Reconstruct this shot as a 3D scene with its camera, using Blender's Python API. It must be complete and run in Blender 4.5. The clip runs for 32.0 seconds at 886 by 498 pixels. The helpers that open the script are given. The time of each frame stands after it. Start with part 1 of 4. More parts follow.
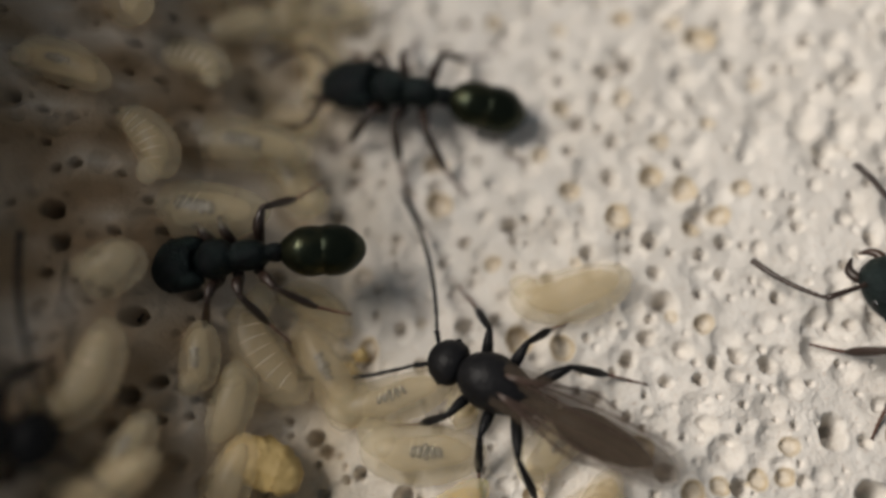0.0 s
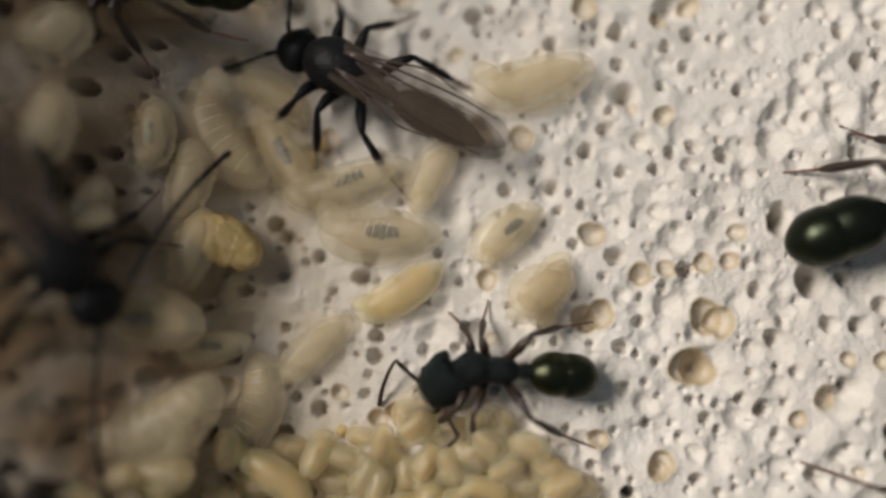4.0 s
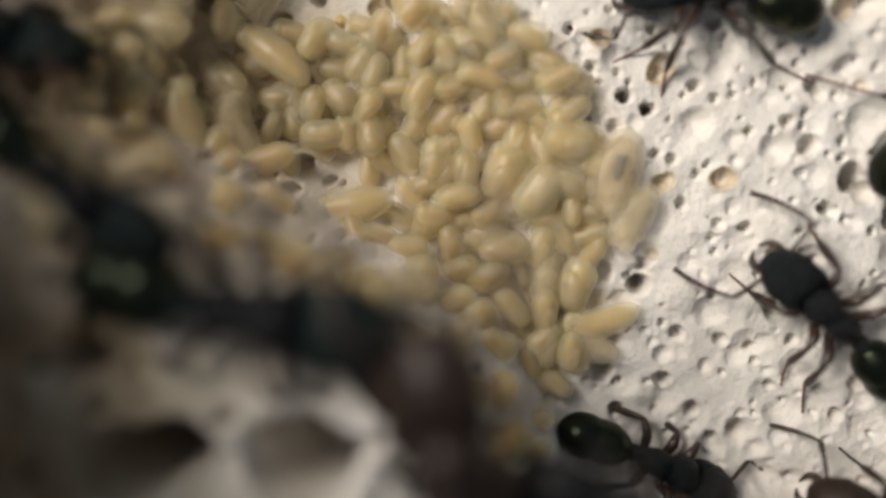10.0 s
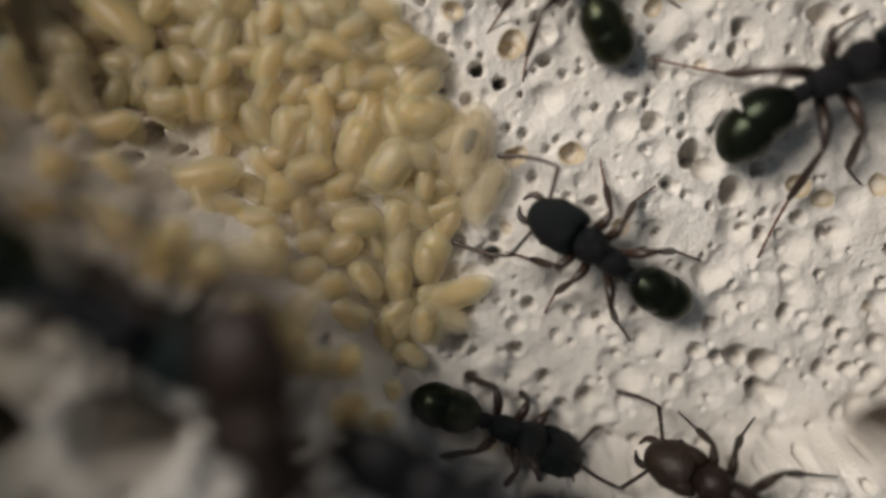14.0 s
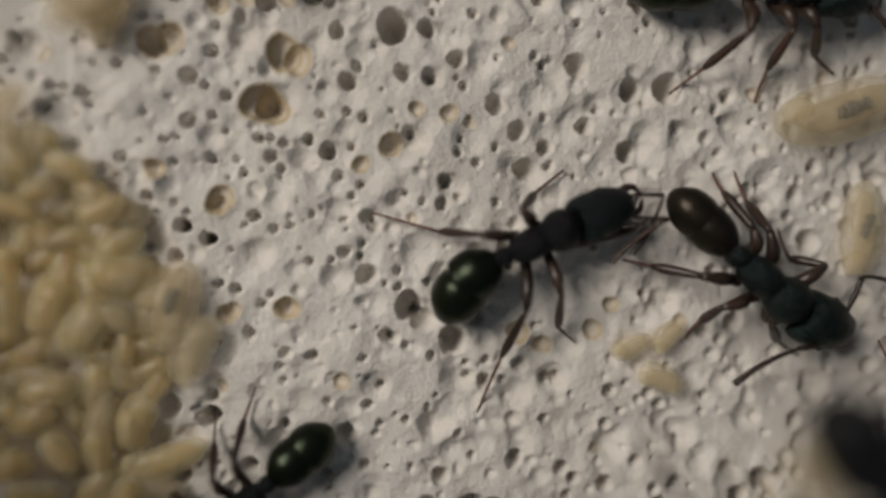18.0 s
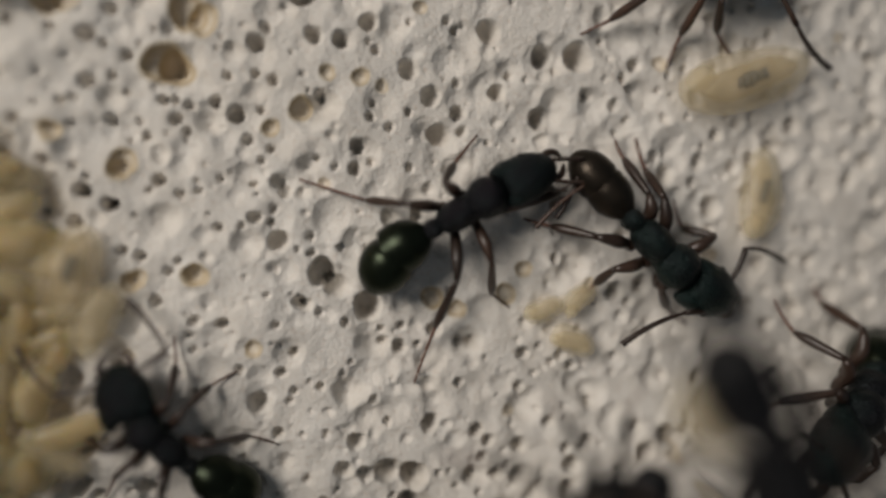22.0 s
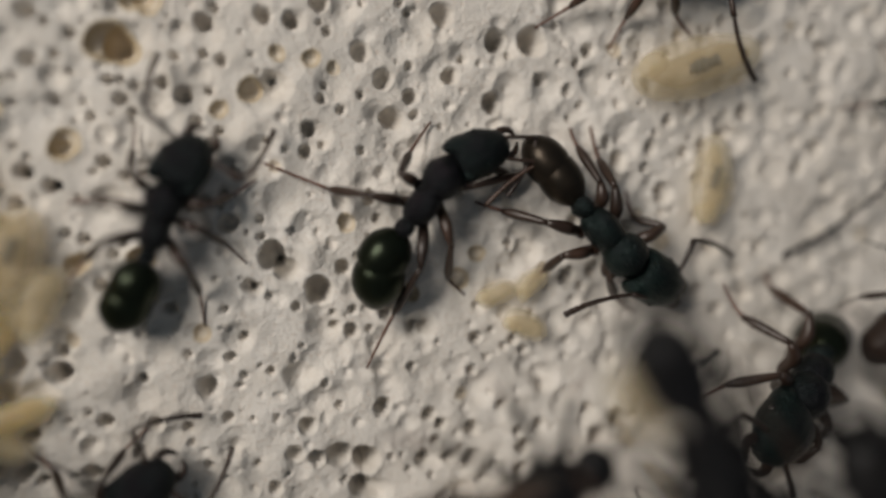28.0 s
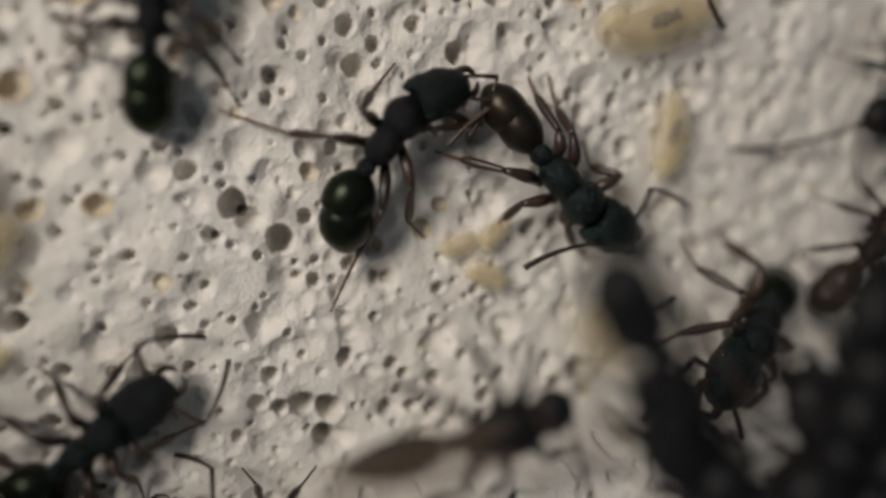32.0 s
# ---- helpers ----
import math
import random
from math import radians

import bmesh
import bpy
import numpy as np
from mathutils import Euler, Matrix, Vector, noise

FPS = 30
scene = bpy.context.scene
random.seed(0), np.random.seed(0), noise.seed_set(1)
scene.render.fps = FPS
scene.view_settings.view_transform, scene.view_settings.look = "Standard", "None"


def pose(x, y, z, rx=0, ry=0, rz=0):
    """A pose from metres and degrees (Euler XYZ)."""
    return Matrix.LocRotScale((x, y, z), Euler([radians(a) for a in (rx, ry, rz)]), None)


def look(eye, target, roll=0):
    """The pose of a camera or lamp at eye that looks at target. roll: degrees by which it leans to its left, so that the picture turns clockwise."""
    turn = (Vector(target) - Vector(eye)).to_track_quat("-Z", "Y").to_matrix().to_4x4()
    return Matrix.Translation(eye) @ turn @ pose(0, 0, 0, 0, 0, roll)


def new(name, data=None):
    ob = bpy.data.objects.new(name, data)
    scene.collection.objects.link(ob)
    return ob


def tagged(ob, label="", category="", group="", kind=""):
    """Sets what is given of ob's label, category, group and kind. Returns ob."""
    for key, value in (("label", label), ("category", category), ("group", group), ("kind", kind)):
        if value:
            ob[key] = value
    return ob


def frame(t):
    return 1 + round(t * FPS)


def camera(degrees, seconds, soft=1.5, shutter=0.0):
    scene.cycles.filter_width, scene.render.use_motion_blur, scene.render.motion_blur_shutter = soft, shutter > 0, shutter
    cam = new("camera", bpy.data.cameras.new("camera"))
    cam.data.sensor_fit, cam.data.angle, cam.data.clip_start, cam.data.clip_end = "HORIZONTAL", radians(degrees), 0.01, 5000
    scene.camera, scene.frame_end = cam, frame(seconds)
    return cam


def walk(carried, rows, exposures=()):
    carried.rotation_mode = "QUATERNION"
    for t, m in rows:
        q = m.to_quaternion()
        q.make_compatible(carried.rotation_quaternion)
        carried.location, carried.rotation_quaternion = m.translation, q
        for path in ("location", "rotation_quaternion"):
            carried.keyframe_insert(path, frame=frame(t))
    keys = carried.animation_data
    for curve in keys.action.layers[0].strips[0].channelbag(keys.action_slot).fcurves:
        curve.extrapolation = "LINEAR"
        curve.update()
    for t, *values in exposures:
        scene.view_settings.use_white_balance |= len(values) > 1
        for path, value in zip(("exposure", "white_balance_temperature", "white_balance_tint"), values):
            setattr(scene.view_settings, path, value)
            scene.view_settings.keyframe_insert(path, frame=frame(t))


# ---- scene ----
# An ant nest cut into a block of porous white concrete. All numbers below are millimetres; MM turns them to metres.
MM = 0.001
cam = camera(65.0, 32.0, soft=3.1)
cam.data.dof.use_dof = True
cam.data.dof.focus_distance = 21.9 * MM
cam.data.dof.aperture_fstop = 11.5
PATH = [
    (0.0, -9.821, 6.786, 23.348, 17.65, 5.56, -4.63),
    (0.5, -9.528, 5.765, 23.034, 12.66, 4.98, -4.57),
    (1.0, -9.441, 5.294, 22.863, 10.22, 3.32, -4.58),
    (1.5, -9.504, 4.981, 22.722, 9.49, 3.09, -4.62),
    (2.0, -9.538, 5.098, 22.711, 9.68, 3.36, -4.48),
    (2.5, -9.562, 5.406, 22.793, 10.42, 3.39, -4.61),
    (4.5, -8.637, 2.442, 22.401, 7.59, 5.71, -3.47),
    (5.0, -8.314, 1.459, 22.336, 6.78, 6.43, -3.10),
    (5.5, -8.152, 0.668, 22.270, 5.65, 6.57, -2.67),
    (6.0, -8.220, -0.086, 22.128, 3.27, 6.86, -2.22),
    (6.5, -8.152, -0.649, 22.080, 1.89, 6.39, -1.82),
    (7.0, -8.034, -0.928, 22.049, 0.73, 6.73, -1.63),
    (7.5, -8.178, -1.361, 22.017, -1.00, 6.73, -1.24),
    (8.0, -8.265, -1.818, 22.024, -1.79, 6.56, -0.96),
    (8.5, -8.352, -2.332, 22.044, -4.08, 6.10, -0.46),
    (9.0, -8.544, -2.593, 22.068, -5.34, 5.66, -0.15),
    (9.5, -8.556, -2.783, 22.127, -6.69, 5.98, -0.03),
    (10.0, -8.695, -2.926, 22.159, -7.37, 6.06, 0.06),
    (10.5, -8.640, -3.084, 22.151, -8.49, 5.81, 0.24),
    (11.0, -8.316, -3.499, 22.270, -11.13, 5.41, 0.68),
    (11.5, -8.248, -3.716, 22.300, -12.26, 4.92, 0.89),
    (12.0, -7.600, -3.562, 22.266, -12.08, 4.74, 0.88),
    (12.5, -7.093, -3.159, 22.207, -10.63, 2.86, 0.95),
    (13.0, -6.866, -2.832, 22.127, -9.46, 1.34, 0.90),
    (13.5, -6.746, -2.925, 22.064, -9.56, 0.03, 1.07),
    (15.5, -2.676, -2.011, 21.726, -9.07, 5.26, 0.52),
    (16.0, -1.678, -0.722, 21.406, -6.48, 2.33, 0.37),
    (16.5, -1.010, -0.105, 21.452, -3.67, -1.32, 0.26),
    (17.0, -0.544, -0.240, 21.486, -3.82, -3.39, 0.26),
    (17.5, -0.269, -0.370, 21.552, -3.45, -6.16, 0.36),
    (18.0, -0.154, -0.520, 21.564, -3.17, -6.61, 0.30),
    (18.5, -0.191, -0.554, 21.564, -3.01, -7.33, 0.17),
    (19.0, -0.000, 0.000, 21.632, -2.03, -8.84, 0.00),
    (19.5, 0.013, 0.120, 21.630, -2.27, -9.17, -0.02),
    (20.0, 0.126, -0.209, 21.620, -2.59, -9.34, 0.05),
    (20.5, 0.280, -0.473, 21.659, -2.63, -9.37, 0.00),
    (21.0, 0.597, -0.579, 21.727, -2.90, -11.08, 0.05),
    (21.5, 0.642, -0.980, 21.731, -3.48, -11.14, 0.06),
    (22.0, 0.588, -1.165, 21.716, -4.30, -11.74, 0.19),
    (22.5, 0.624, -1.270, 21.718, -4.64, -11.60, 0.21),
    (23.0, 0.650, -1.257, 21.738, -4.71, -11.23, 0.25),
    (23.5, 0.585, -1.281, 21.711, -4.50, -10.96, 0.20),
    (24.0, 0.513, -1.319, 21.693, -4.53, -10.94, 0.21),
    (24.5, 0.502, -1.269, 21.696, -4.85, -11.14, 0.27),
    (25.0, 0.581, -1.406, 21.720, -4.97, -11.33, 0.32),
    (25.5, 0.752, -1.476, 21.739, -5.46, -12.00, 0.39),
    (26.0, 0.828, -1.410, 21.778, -5.35, -12.55, 0.34),
    (26.5, 1.060, -1.350, 21.809, -4.87, -13.22, 0.25),
    (28.5, 1.358, -1.191, 21.858, -5.81, -13.76, 0.64),
    (29.0, 1.248, -1.142, 21.847, -6.07, -14.00, 0.60),
    (29.5, 1.286, -1.211, 21.867, -6.18, -14.07, 0.72),
    (30.0, 1.251, -1.330, 21.889, -6.78, -14.46, 0.83),
    (30.5, 1.402, -1.571, 21.982, -7.75, -15.03, 1.06),
    (31.0, 1.401, -1.630, 21.945, -8.19, -15.64, 1.12),
    (31.5, 1.268, -1.768, 21.974, -8.28, -16.62, 1.13),
    (32.0, 1.277, -1.809, 21.987, -8.25, -16.74, 1.21),
]


def mm_pose(x, y, z, rx=0, ry=0, rz=0):
    return pose(x * MM, y * MM, z * MM, rx, ry, rz)


EXPOSURES = [(0.0, -0.05), (1.0, 0.24), (2.0, 0.04), (5.0, 0.0), (7.0, 0.08), (9.0, 0.22), (10.0, 0.28), (12.0, 0.28), (13.5, -0.04), (16.0, -0.63), (17.0, -0.88), (18.0, -0.68), (19.0, -0.68), (23.0, -0.54), (32.0, -0.42)]
walk(cam, [(r[0], mm_pose(*r[1:])) for r in PATH], EXPOSURES)

# ---- light ----
world = bpy.data.worlds.new("room_light")
scene.world = world
world.use_nodes = True
world.node_tree.nodes["Background"].inputs[0].default_value = (0.74, 0.87, 1.0, 1)
world.node_tree.nodes["Background"].inputs[1].default_value = 0.125
# a warm desk lamp to the north-west, above the tall blocks added in the west
lamp = new("desk_lamp", bpy.data.lights.new("desk_lamp", "AREA"))
lamp.data.shape, lamp.data.size, lamp.data.energy, lamp.data.color = "DISK", 46 * MM, 0.118, (1.0, 0.925, 0.842)
lamp.matrix_world = look((-60 * MM, 34 * MM, 62 * MM), (0, 0, 0))

# ---- materials ----


def material(name, base, rough=0.5, metal=0.0, var=0.25, scale=2000.0, bump=0.0, bump_scale=4000.0, ramp=None, spec=0.5, through_light=0.0, milky=0.0, sss=0.0):
    """Base colour varied at two scales, with fine relief; scale in features per metre."""
    mat = bpy.data.materials.new(name)
    mat.use_nodes = True
    nt = mat.node_tree
    bs = nt.nodes["Principled BSDF"]
    bs.inputs["Roughness"].default_value = rough
    bs.inputs["Metallic"].default_value = metal
    bs.inputs["Specular IOR Level"].default_value = spec
    if sss:
        bs.inputs["Subsurface Weight"].default_value = 0.85
        bs.inputs["Subsurface Scale"].default_value = sss
        bs.inputs["Subsurface Radius"].default_value = (1.0, 0.8, 0.5)
    tc = nt.nodes.new("ShaderNodeTexCoord")
    n1 = nt.nodes.new("ShaderNodeTexNoise")
    n1.inputs["Scale"].default_value, n1.inputs["Detail"].default_value = scale, 6
    n2 = nt.nodes.new("ShaderNodeTexNoise")
    n2.inputs["Scale"].default_value, n2.inputs["Detail"].default_value = scale * 0.13, 3
    info = nt.nodes.new("ShaderNodeObjectInfo")
    add = nt.nodes.new("ShaderNodeMath")
    add.operation = "ADD"
    add2 = nt.nodes.new("ShaderNodeMath")
    add2.operation = "MULTIPLY_ADD"
    add2.inputs[1].default_value = 0.5
    cr = nt.nodes.new("ShaderNodeValToRGB")
    stops = ramp or [(0.3, [c * (1 - var) for c in base]), (0.75, [min(1, c * (1 + var)) for c in base])]
    while len(cr.color_ramp.elements) < len(stops):
        cr.color_ramp.elements.new(0.5)
    for e, (p, c) in zip(cr.color_ramp.elements, stops):
        e.position, e.color = p, (*c, 1)
    for n in (n1, n2):
        nt.links.new(tc.outputs["Object"], n.inputs["Vector"])
    avg = nt.nodes.new("ShaderNodeMath")
    avg.operation = "MULTIPLY"
    avg.inputs[1].default_value = 0.4
    nt.links.new(n1.outputs["Fac"], add.inputs[0])
    nt.links.new(n2.outputs["Fac"], add.inputs[1])
    nt.links.new(add.outputs[0], avg.inputs[0])
    nt.links.new(info.outputs["Random"], add2.inputs[0])
    add2.inputs[1].default_value = 0.22
    nt.links.new(avg.outputs[0], add2.inputs[2])
    nt.links.new(add2.outputs[0], cr.inputs[0])
    nt.links.new(cr.outputs[0], bs.inputs["Base Color"])
    if bump:
        nb = nt.nodes.new("ShaderNodeTexNoise")
        nb.inputs["Scale"].default_value, nb.inputs["Detail"].default_value = bump_scale, 4
        nt.links.new(tc.outputs["Object"], nb.inputs["Vector"])
        bp = nt.nodes.new("ShaderNodeBump")
        bp.inputs["Strength"].default_value, bp.inputs["Distance"].default_value = 0.8, bump * MM
        nt.links.new(nb.outputs["Fac"], bp.inputs["Height"])
        nt.links.new(bp.outputs[0], bs.inputs["Normal"])
    if milky:
        tl = nt.nodes.new("ShaderNodeBsdfTranslucent")
        nt.links.new(bs.inputs["Base Color"].links[0].from_socket, tl.inputs["Color"])
        mx = nt.nodes.new("ShaderNodeMixShader")
        mx.inputs[0].default_value = milky
        nt.links.new(bs.outputs[0], mx.inputs[1])
        nt.links.new(tl.outputs[0], mx.inputs[2])
        clear = nt.nodes.new("ShaderNodeBsdfTransparent")
        mc = nt.nodes.new("ShaderNodeMixShader")
        mc.inputs[0].default_value = through_light
        nt.links.new(mx.outputs[0], mc.inputs[1])
        nt.links.new(clear.outputs[0], mc.inputs[2])
        nt.links.new(mc.outputs[0], nt.nodes["Material Output"].inputs["Surface"])
    return mat


def concrete_material():
    """Off-white porous concrete with buff and grey stains; the brown lining of old pores follows the mesh's stain layer."""
    mat = material("porous_concrete", (0.6, 0.56, 0.5), 0.95, bump=0.07, bump_scale=8000, scale=900,
                   ramp=[(0.22, (0.52, 0.46, 0.39)), (0.42, (0.66, 0.615, 0.555)), (0.7, (0.78, 0.745, 0.695))], spec=0.15)
    nt = mat.node_tree
    bs = nt.nodes["Principled BSDF"]
    link = bs.inputs["Base Color"].links[0]
    src = link.from_socket
    at = nt.nodes.new("ShaderNodeAttribute")
    at.attribute_name = "stain"
    nz = nt.nodes.new("ShaderNodeTexNoise")
    nz.inputs["Scale"].default_value, nz.inputs["Detail"].default_value = 5000, 4
    mul = nt.nodes.new("ShaderNodeMath")
    mul.operation = "MULTIPLY"
    nt.links.new(at.outputs["Fac"], mul.inputs[0])
    rr = nt.nodes.new("ShaderNodeMapRange")
    rr.inputs[1].default_value, rr.inputs[2].default_value, rr.inputs[3].default_value = 0.3, 0.6, 0.5
    nt.links.new(nz.outputs["Fac"], rr.inputs[0])
    nt.links.new(rr.outputs[0], mul.inputs[1])
    # faint tan blotches
    nb = nt.nodes.new("ShaderNodeTexNoise")
    nb.inputs["Scale"].default_value, nb.inputs["Detail"].default_value = 420, 3
    rb = nt.nodes.new("ShaderNodeMapRange")
    rb.inputs[1].default_value, rb.inputs[2].default_value, rb.inputs[4].default_value = 0.55, 0.72, 0.5
    nt.links.new(nb.outputs["Fac"], rb.inputs[0])
    tan = nt.nodes.new("ShaderNodeMix")
    tan.data_type = "RGBA"
    nt.links.new(rb.outputs[0], tan.inputs[0])
    nt.links.new(src, tan.inputs[6])
    tan.inputs[7].default_value = (0.56, 0.45, 0.36, 1)
    src = tan.outputs[2]
    mix = nt.nodes.new("ShaderNodeMix")
    mix.data_type = "RGBA"
    nt.links.new(mul.outputs[0], mix.inputs[0])
    nt.links.new(src, mix.inputs[6])
    mix.inputs[7].default_value = (0.50, 0.385, 0.215, 1)
    # brown nest dirt on the west slope, its colour darkened to include shade there
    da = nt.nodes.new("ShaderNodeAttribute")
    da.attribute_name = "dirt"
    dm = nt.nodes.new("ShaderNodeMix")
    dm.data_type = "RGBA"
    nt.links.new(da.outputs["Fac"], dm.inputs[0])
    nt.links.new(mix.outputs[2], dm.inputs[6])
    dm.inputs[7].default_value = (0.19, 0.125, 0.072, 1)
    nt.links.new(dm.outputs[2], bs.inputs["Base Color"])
    return mat


CONCRETE = concrete_material()
BLACK = material("green_black_shell", (0.014, 0.022, 0.02), 0.4, 0.7, 0.5, 2200, 0.15, 12000,
                 ramp=[(0.25, (0.014, 0.010, 0.014)), (0.5, (0.013, 0.018, 0.019)), (0.72, (0.016, 0.030, 0.027)), (0.95, (0.024, 0.052, 0.040))], spec=0.3)
GASTER = material("olive_green_shell", (0.03, 0.035, 0.012), 0.3, 0.85, 0.5, 1600, 0.012, 9000,
                  ramp=[(0.25, (0.014, 0.018, 0.012)), (0.55, (0.024, 0.030, 0.019)), (0.9, (0.115, 0.098, 0.044))], spec=0.25)
BRONZE = material("bronze_brown_shell", (0.04, 0.03, 0.02), 0.36, 0.7, 0.5, 1600, 0.01, 9000,
                  ramp=[(0.25, (0.012, 0.012, 0.010)), (0.5, (0.030, 0.024, 0.018)), (0.85, (0.075, 0.052, 0.036))], spec=0.25)
LEG = material("brown_leg_shell", (0.03, 0.018, 0.012), 0.38, 0.0, 0.5, 3000, 0.01, 9000,
               ramp=[(0.25, (0.015, 0.010, 0.008)), (0.6, (0.040, 0.023, 0.016)), (0.85, (0.09, 0.046, 0.030))])
BROWN = material("dark_brown_shell", (0.02, 0.014, 0.01), 0.4, 0.1, 0.5, 3000, 0.05, 7000,
                 ramp=[(0.25, (0.012, 0.007, 0.006)), (0.55, (0.026, 0.017, 0.013)), (0.85, (0.052, 0.034, 0.024))], spec=0.2)
TARSUS = material("pale_brown_tarsus", (0.13, 0.062, 0.042), 0.45, 0.0, 0.4, 3000)
EYE = material("dark_eye", (0.01, 0.01, 0.01), 0.15, 0, 0.2, 3000)
MALE = material("matt_black_shell", (0.010, 0.010, 0.011), 0.42, 0, 0.5, 3000, 0.05, 6000, spec=0.13)
CREAM = material("cream_larva_skin", (0.66, 0.56, 0.34), 0.28, 0, 0.22, 1500, 0.016, 6000, through_light=0.64, milky=0.5, sss=0.0005,
                 ramp=[(0.25, (0.97, 0.82, 0.50)), (0.5, (0.98, 0.88, 0.60)), (0.85, (0.98, 0.93, 0.72))], spec=1.0)
CORE = material("buff_larva_core", (0.5, 0.36, 0.18), 0.6, 0, 0.22, 2600, 0.02, 5000, through_light=0.4, milky=0.6,
                ramp=[(0.25, (0.78, 0.54, 0.22)), (0.5, (0.87, 0.67, 0.31)), (0.85, (0.93, 0.78, 0.43))], spec=0.2)
PALE = material("translucent_pale_skin", (0.6, 0.55, 0.42), 0.3, 0, 0.2, 1500, 0.010, 4000, through_light=0.72, milky=0.5,
                ramp=[(0.25, (0.90, 0.75, 0.48)), (0.5, (0.94, 0.84, 0.60)), (0.85, (0.96, 0.91, 0.74))], spec=0.8)
PALE_CORE = material("tan_larva_core", (0.6, 0.5, 0.36), 0.6, 0, 0.25, 1800, 0.02, 5000, through_light=0.6, milky=0.4,
                     ramp=[(0.25, (0.62, 0.49, 0.29)), (0.5, (0.74, 0.62, 0.41)), (0.85, (0.82, 0.74, 0.55))], spec=0.2)
GUT = material("grey_gut", (0.12, 0.112, 0.10), 0.6, 0, 0.6, 3500)
TRACE = material("white_trachea", (0.72, 0.66, 0.54), 0.3, 0, 0.1, 3000)
YELLOW = material("yellow_wax_lump", (0.6, 0.45, 0.2), 0.5, 0, 0.3, 2500, 0.12, 3500,
                  ramp=[(0.25, (0.40, 0.27, 0.09)), (0.5, (0.62, 0.46, 0.2)), (0.85, (0.8, 0.7, 0.42))])


def wing_material():
    mat = material("smoky_wing", (0.13, 0.095, 0.065), 0.3, 0, 0.3, 1200, 0.01, 2500)
    nt = mat.node_tree
    bs = nt.nodes["Principled BSDF"]
    bs.inputs["Alpha"].default_value = 0.36
    return mat


WING = wing_material()
VEIN = material("wing_vein", (0.07, 0.045, 0.035), 0.4, 0, 0.2, 3000)

# ---- mesh helpers ----


def mesh_of(name, verts, faces, mat, smooth=True):
    me = bpy.data.meshes.new(name)
    me.from_pydata([(v[0] * MM, v[1] * MM, v[2] * MM) for v in verts], [], faces)
    if smooth:
        me.polygons.foreach_set("use_smooth", [True] * len(me.polygons))
    me.materials.append(mat)
    me.update()
    return me


def sweep(path, ry, rz, seg=12, up=(0, 0, 1), lump=0.0, seed=0):
    """A closed tube along a path, with half widths ry and half heights rz at its points."""
    rng = np.random.RandomState(seed)
    P = np.array(path, float)
    n = len(P)
    T = np.gradient(P, axis=0)
    T /= np.linalg.norm(T, axis=1)[:, None] + 1e-9
    S = np.cross(np.array(up, float)[None], T)
    S /= np.linalg.norm(S, axis=1)[:, None] + 1e-9
    U = np.cross(T, S)
    a = np.linspace(0, 2 * np.pi, seg, endpoint=False)
    V = []
    for i in range(n):
        k = 1 + lump * rng.uniform(-1, 1, seg)
        V.append(P[i] + np.outer(np.cos(a) * ry[i] * k, S[i]) + np.outer(np.sin(a) * rz[i] * k, U[i]))
    V = np.concatenate(V + [P[:1], P[-1:]])
    F = [(i * seg + j, i * seg + (j + 1) % seg, (i + 1) * seg + (j + 1) % seg, (i + 1) * seg + j) for i in range(n - 1) for j in range(seg)]
    F += [(n * seg, (j + 1) % seg, j) for j in range(seg)]
    F += [(n * seg + 1, (n - 1) * seg + j, (n - 1) * seg + (j + 1) % seg) for j in range(seg)]
    return V.tolist(), F


def spline(keys, n):
    """Rows of numbers run smoothly through the key rows (Catmull-Rom)."""
    K = np.array(keys, float)
    K = np.vstack([2 * K[0] - K[1], K, 2 * K[-1] - K[-2]])
    out = []
    for u in np.linspace(0, len(K) - 3 - 1e-6, n):
        i = int(u)
        f = u - i
        a, b, c, d = K[i:i + 4]
        out.append(0.5 * (2 * b + (c - a) * f + (2 * a - 5 * b + 4 * c - d) * f * f + (3 * b - a - 3 * c + d) * f ** 3))
    return np.array(out)


def hull(keys, n=16, seg=14):
    """A rounded body from key rows of x, y, z, half width, half height."""
    R = spline(keys, n)
    R[:, 3:] = np.maximum(R[:, 3:], 0.01)
    return sweep(R[:, :3], R[:, 3], R[:, 4], seg)


def joined(*pieces):
    V, F = [], []
    for v, f in pieces:
        k = len(V)
        V += list(v)
        F += [tuple(i + k for i in q) for q in f]
    return V, F


def part(name, vf, mat, parent, label="", at=(0, 0, 0), rz=0.0, ry=0.0):
    me = vf if isinstance(vf, bpy.types.Mesh) else mesh_of(name, *vf, mat)
    ob = new(name, me)
    ob.parent = parent
    ob.matrix_basis = mm_pose(*at, 0, ry, rz)
    if label:
        tagged(ob, label)
    return ob


# ---- the carved floor ----
X0, X1, Y0, Y1, STEP = -36.0, 32.0, -20.0, 32.0, 0.066
RIM = [(-40, 9), (-31, 3.5), (-26, -0.5), (-20.5, -3), (-17, -5.2), (-13.5, -8), (-11, -9.3), (-8.5, -10.9), (-6, -13), (0, -14), (5, -13), (9, -12.2), (11.7, -11.4), (14.2, -10.4), (17, -10.2), (20, -10.2), (24, -10.3), (34, -10.4)]


def rim_y(x):
    return sum(np.interp(np.asarray(x, float) + k, [p[0] for p in RIM], [p[1] for p in RIM]) for k in (-1.2, -0.6, 0, 0.6, 1.2)) / 5


def smooth(e0, e1, v):
    t = np.clip((v - e0) / (e1 - e0), 0, 1)
    return t * t * (3 - 2 * t)


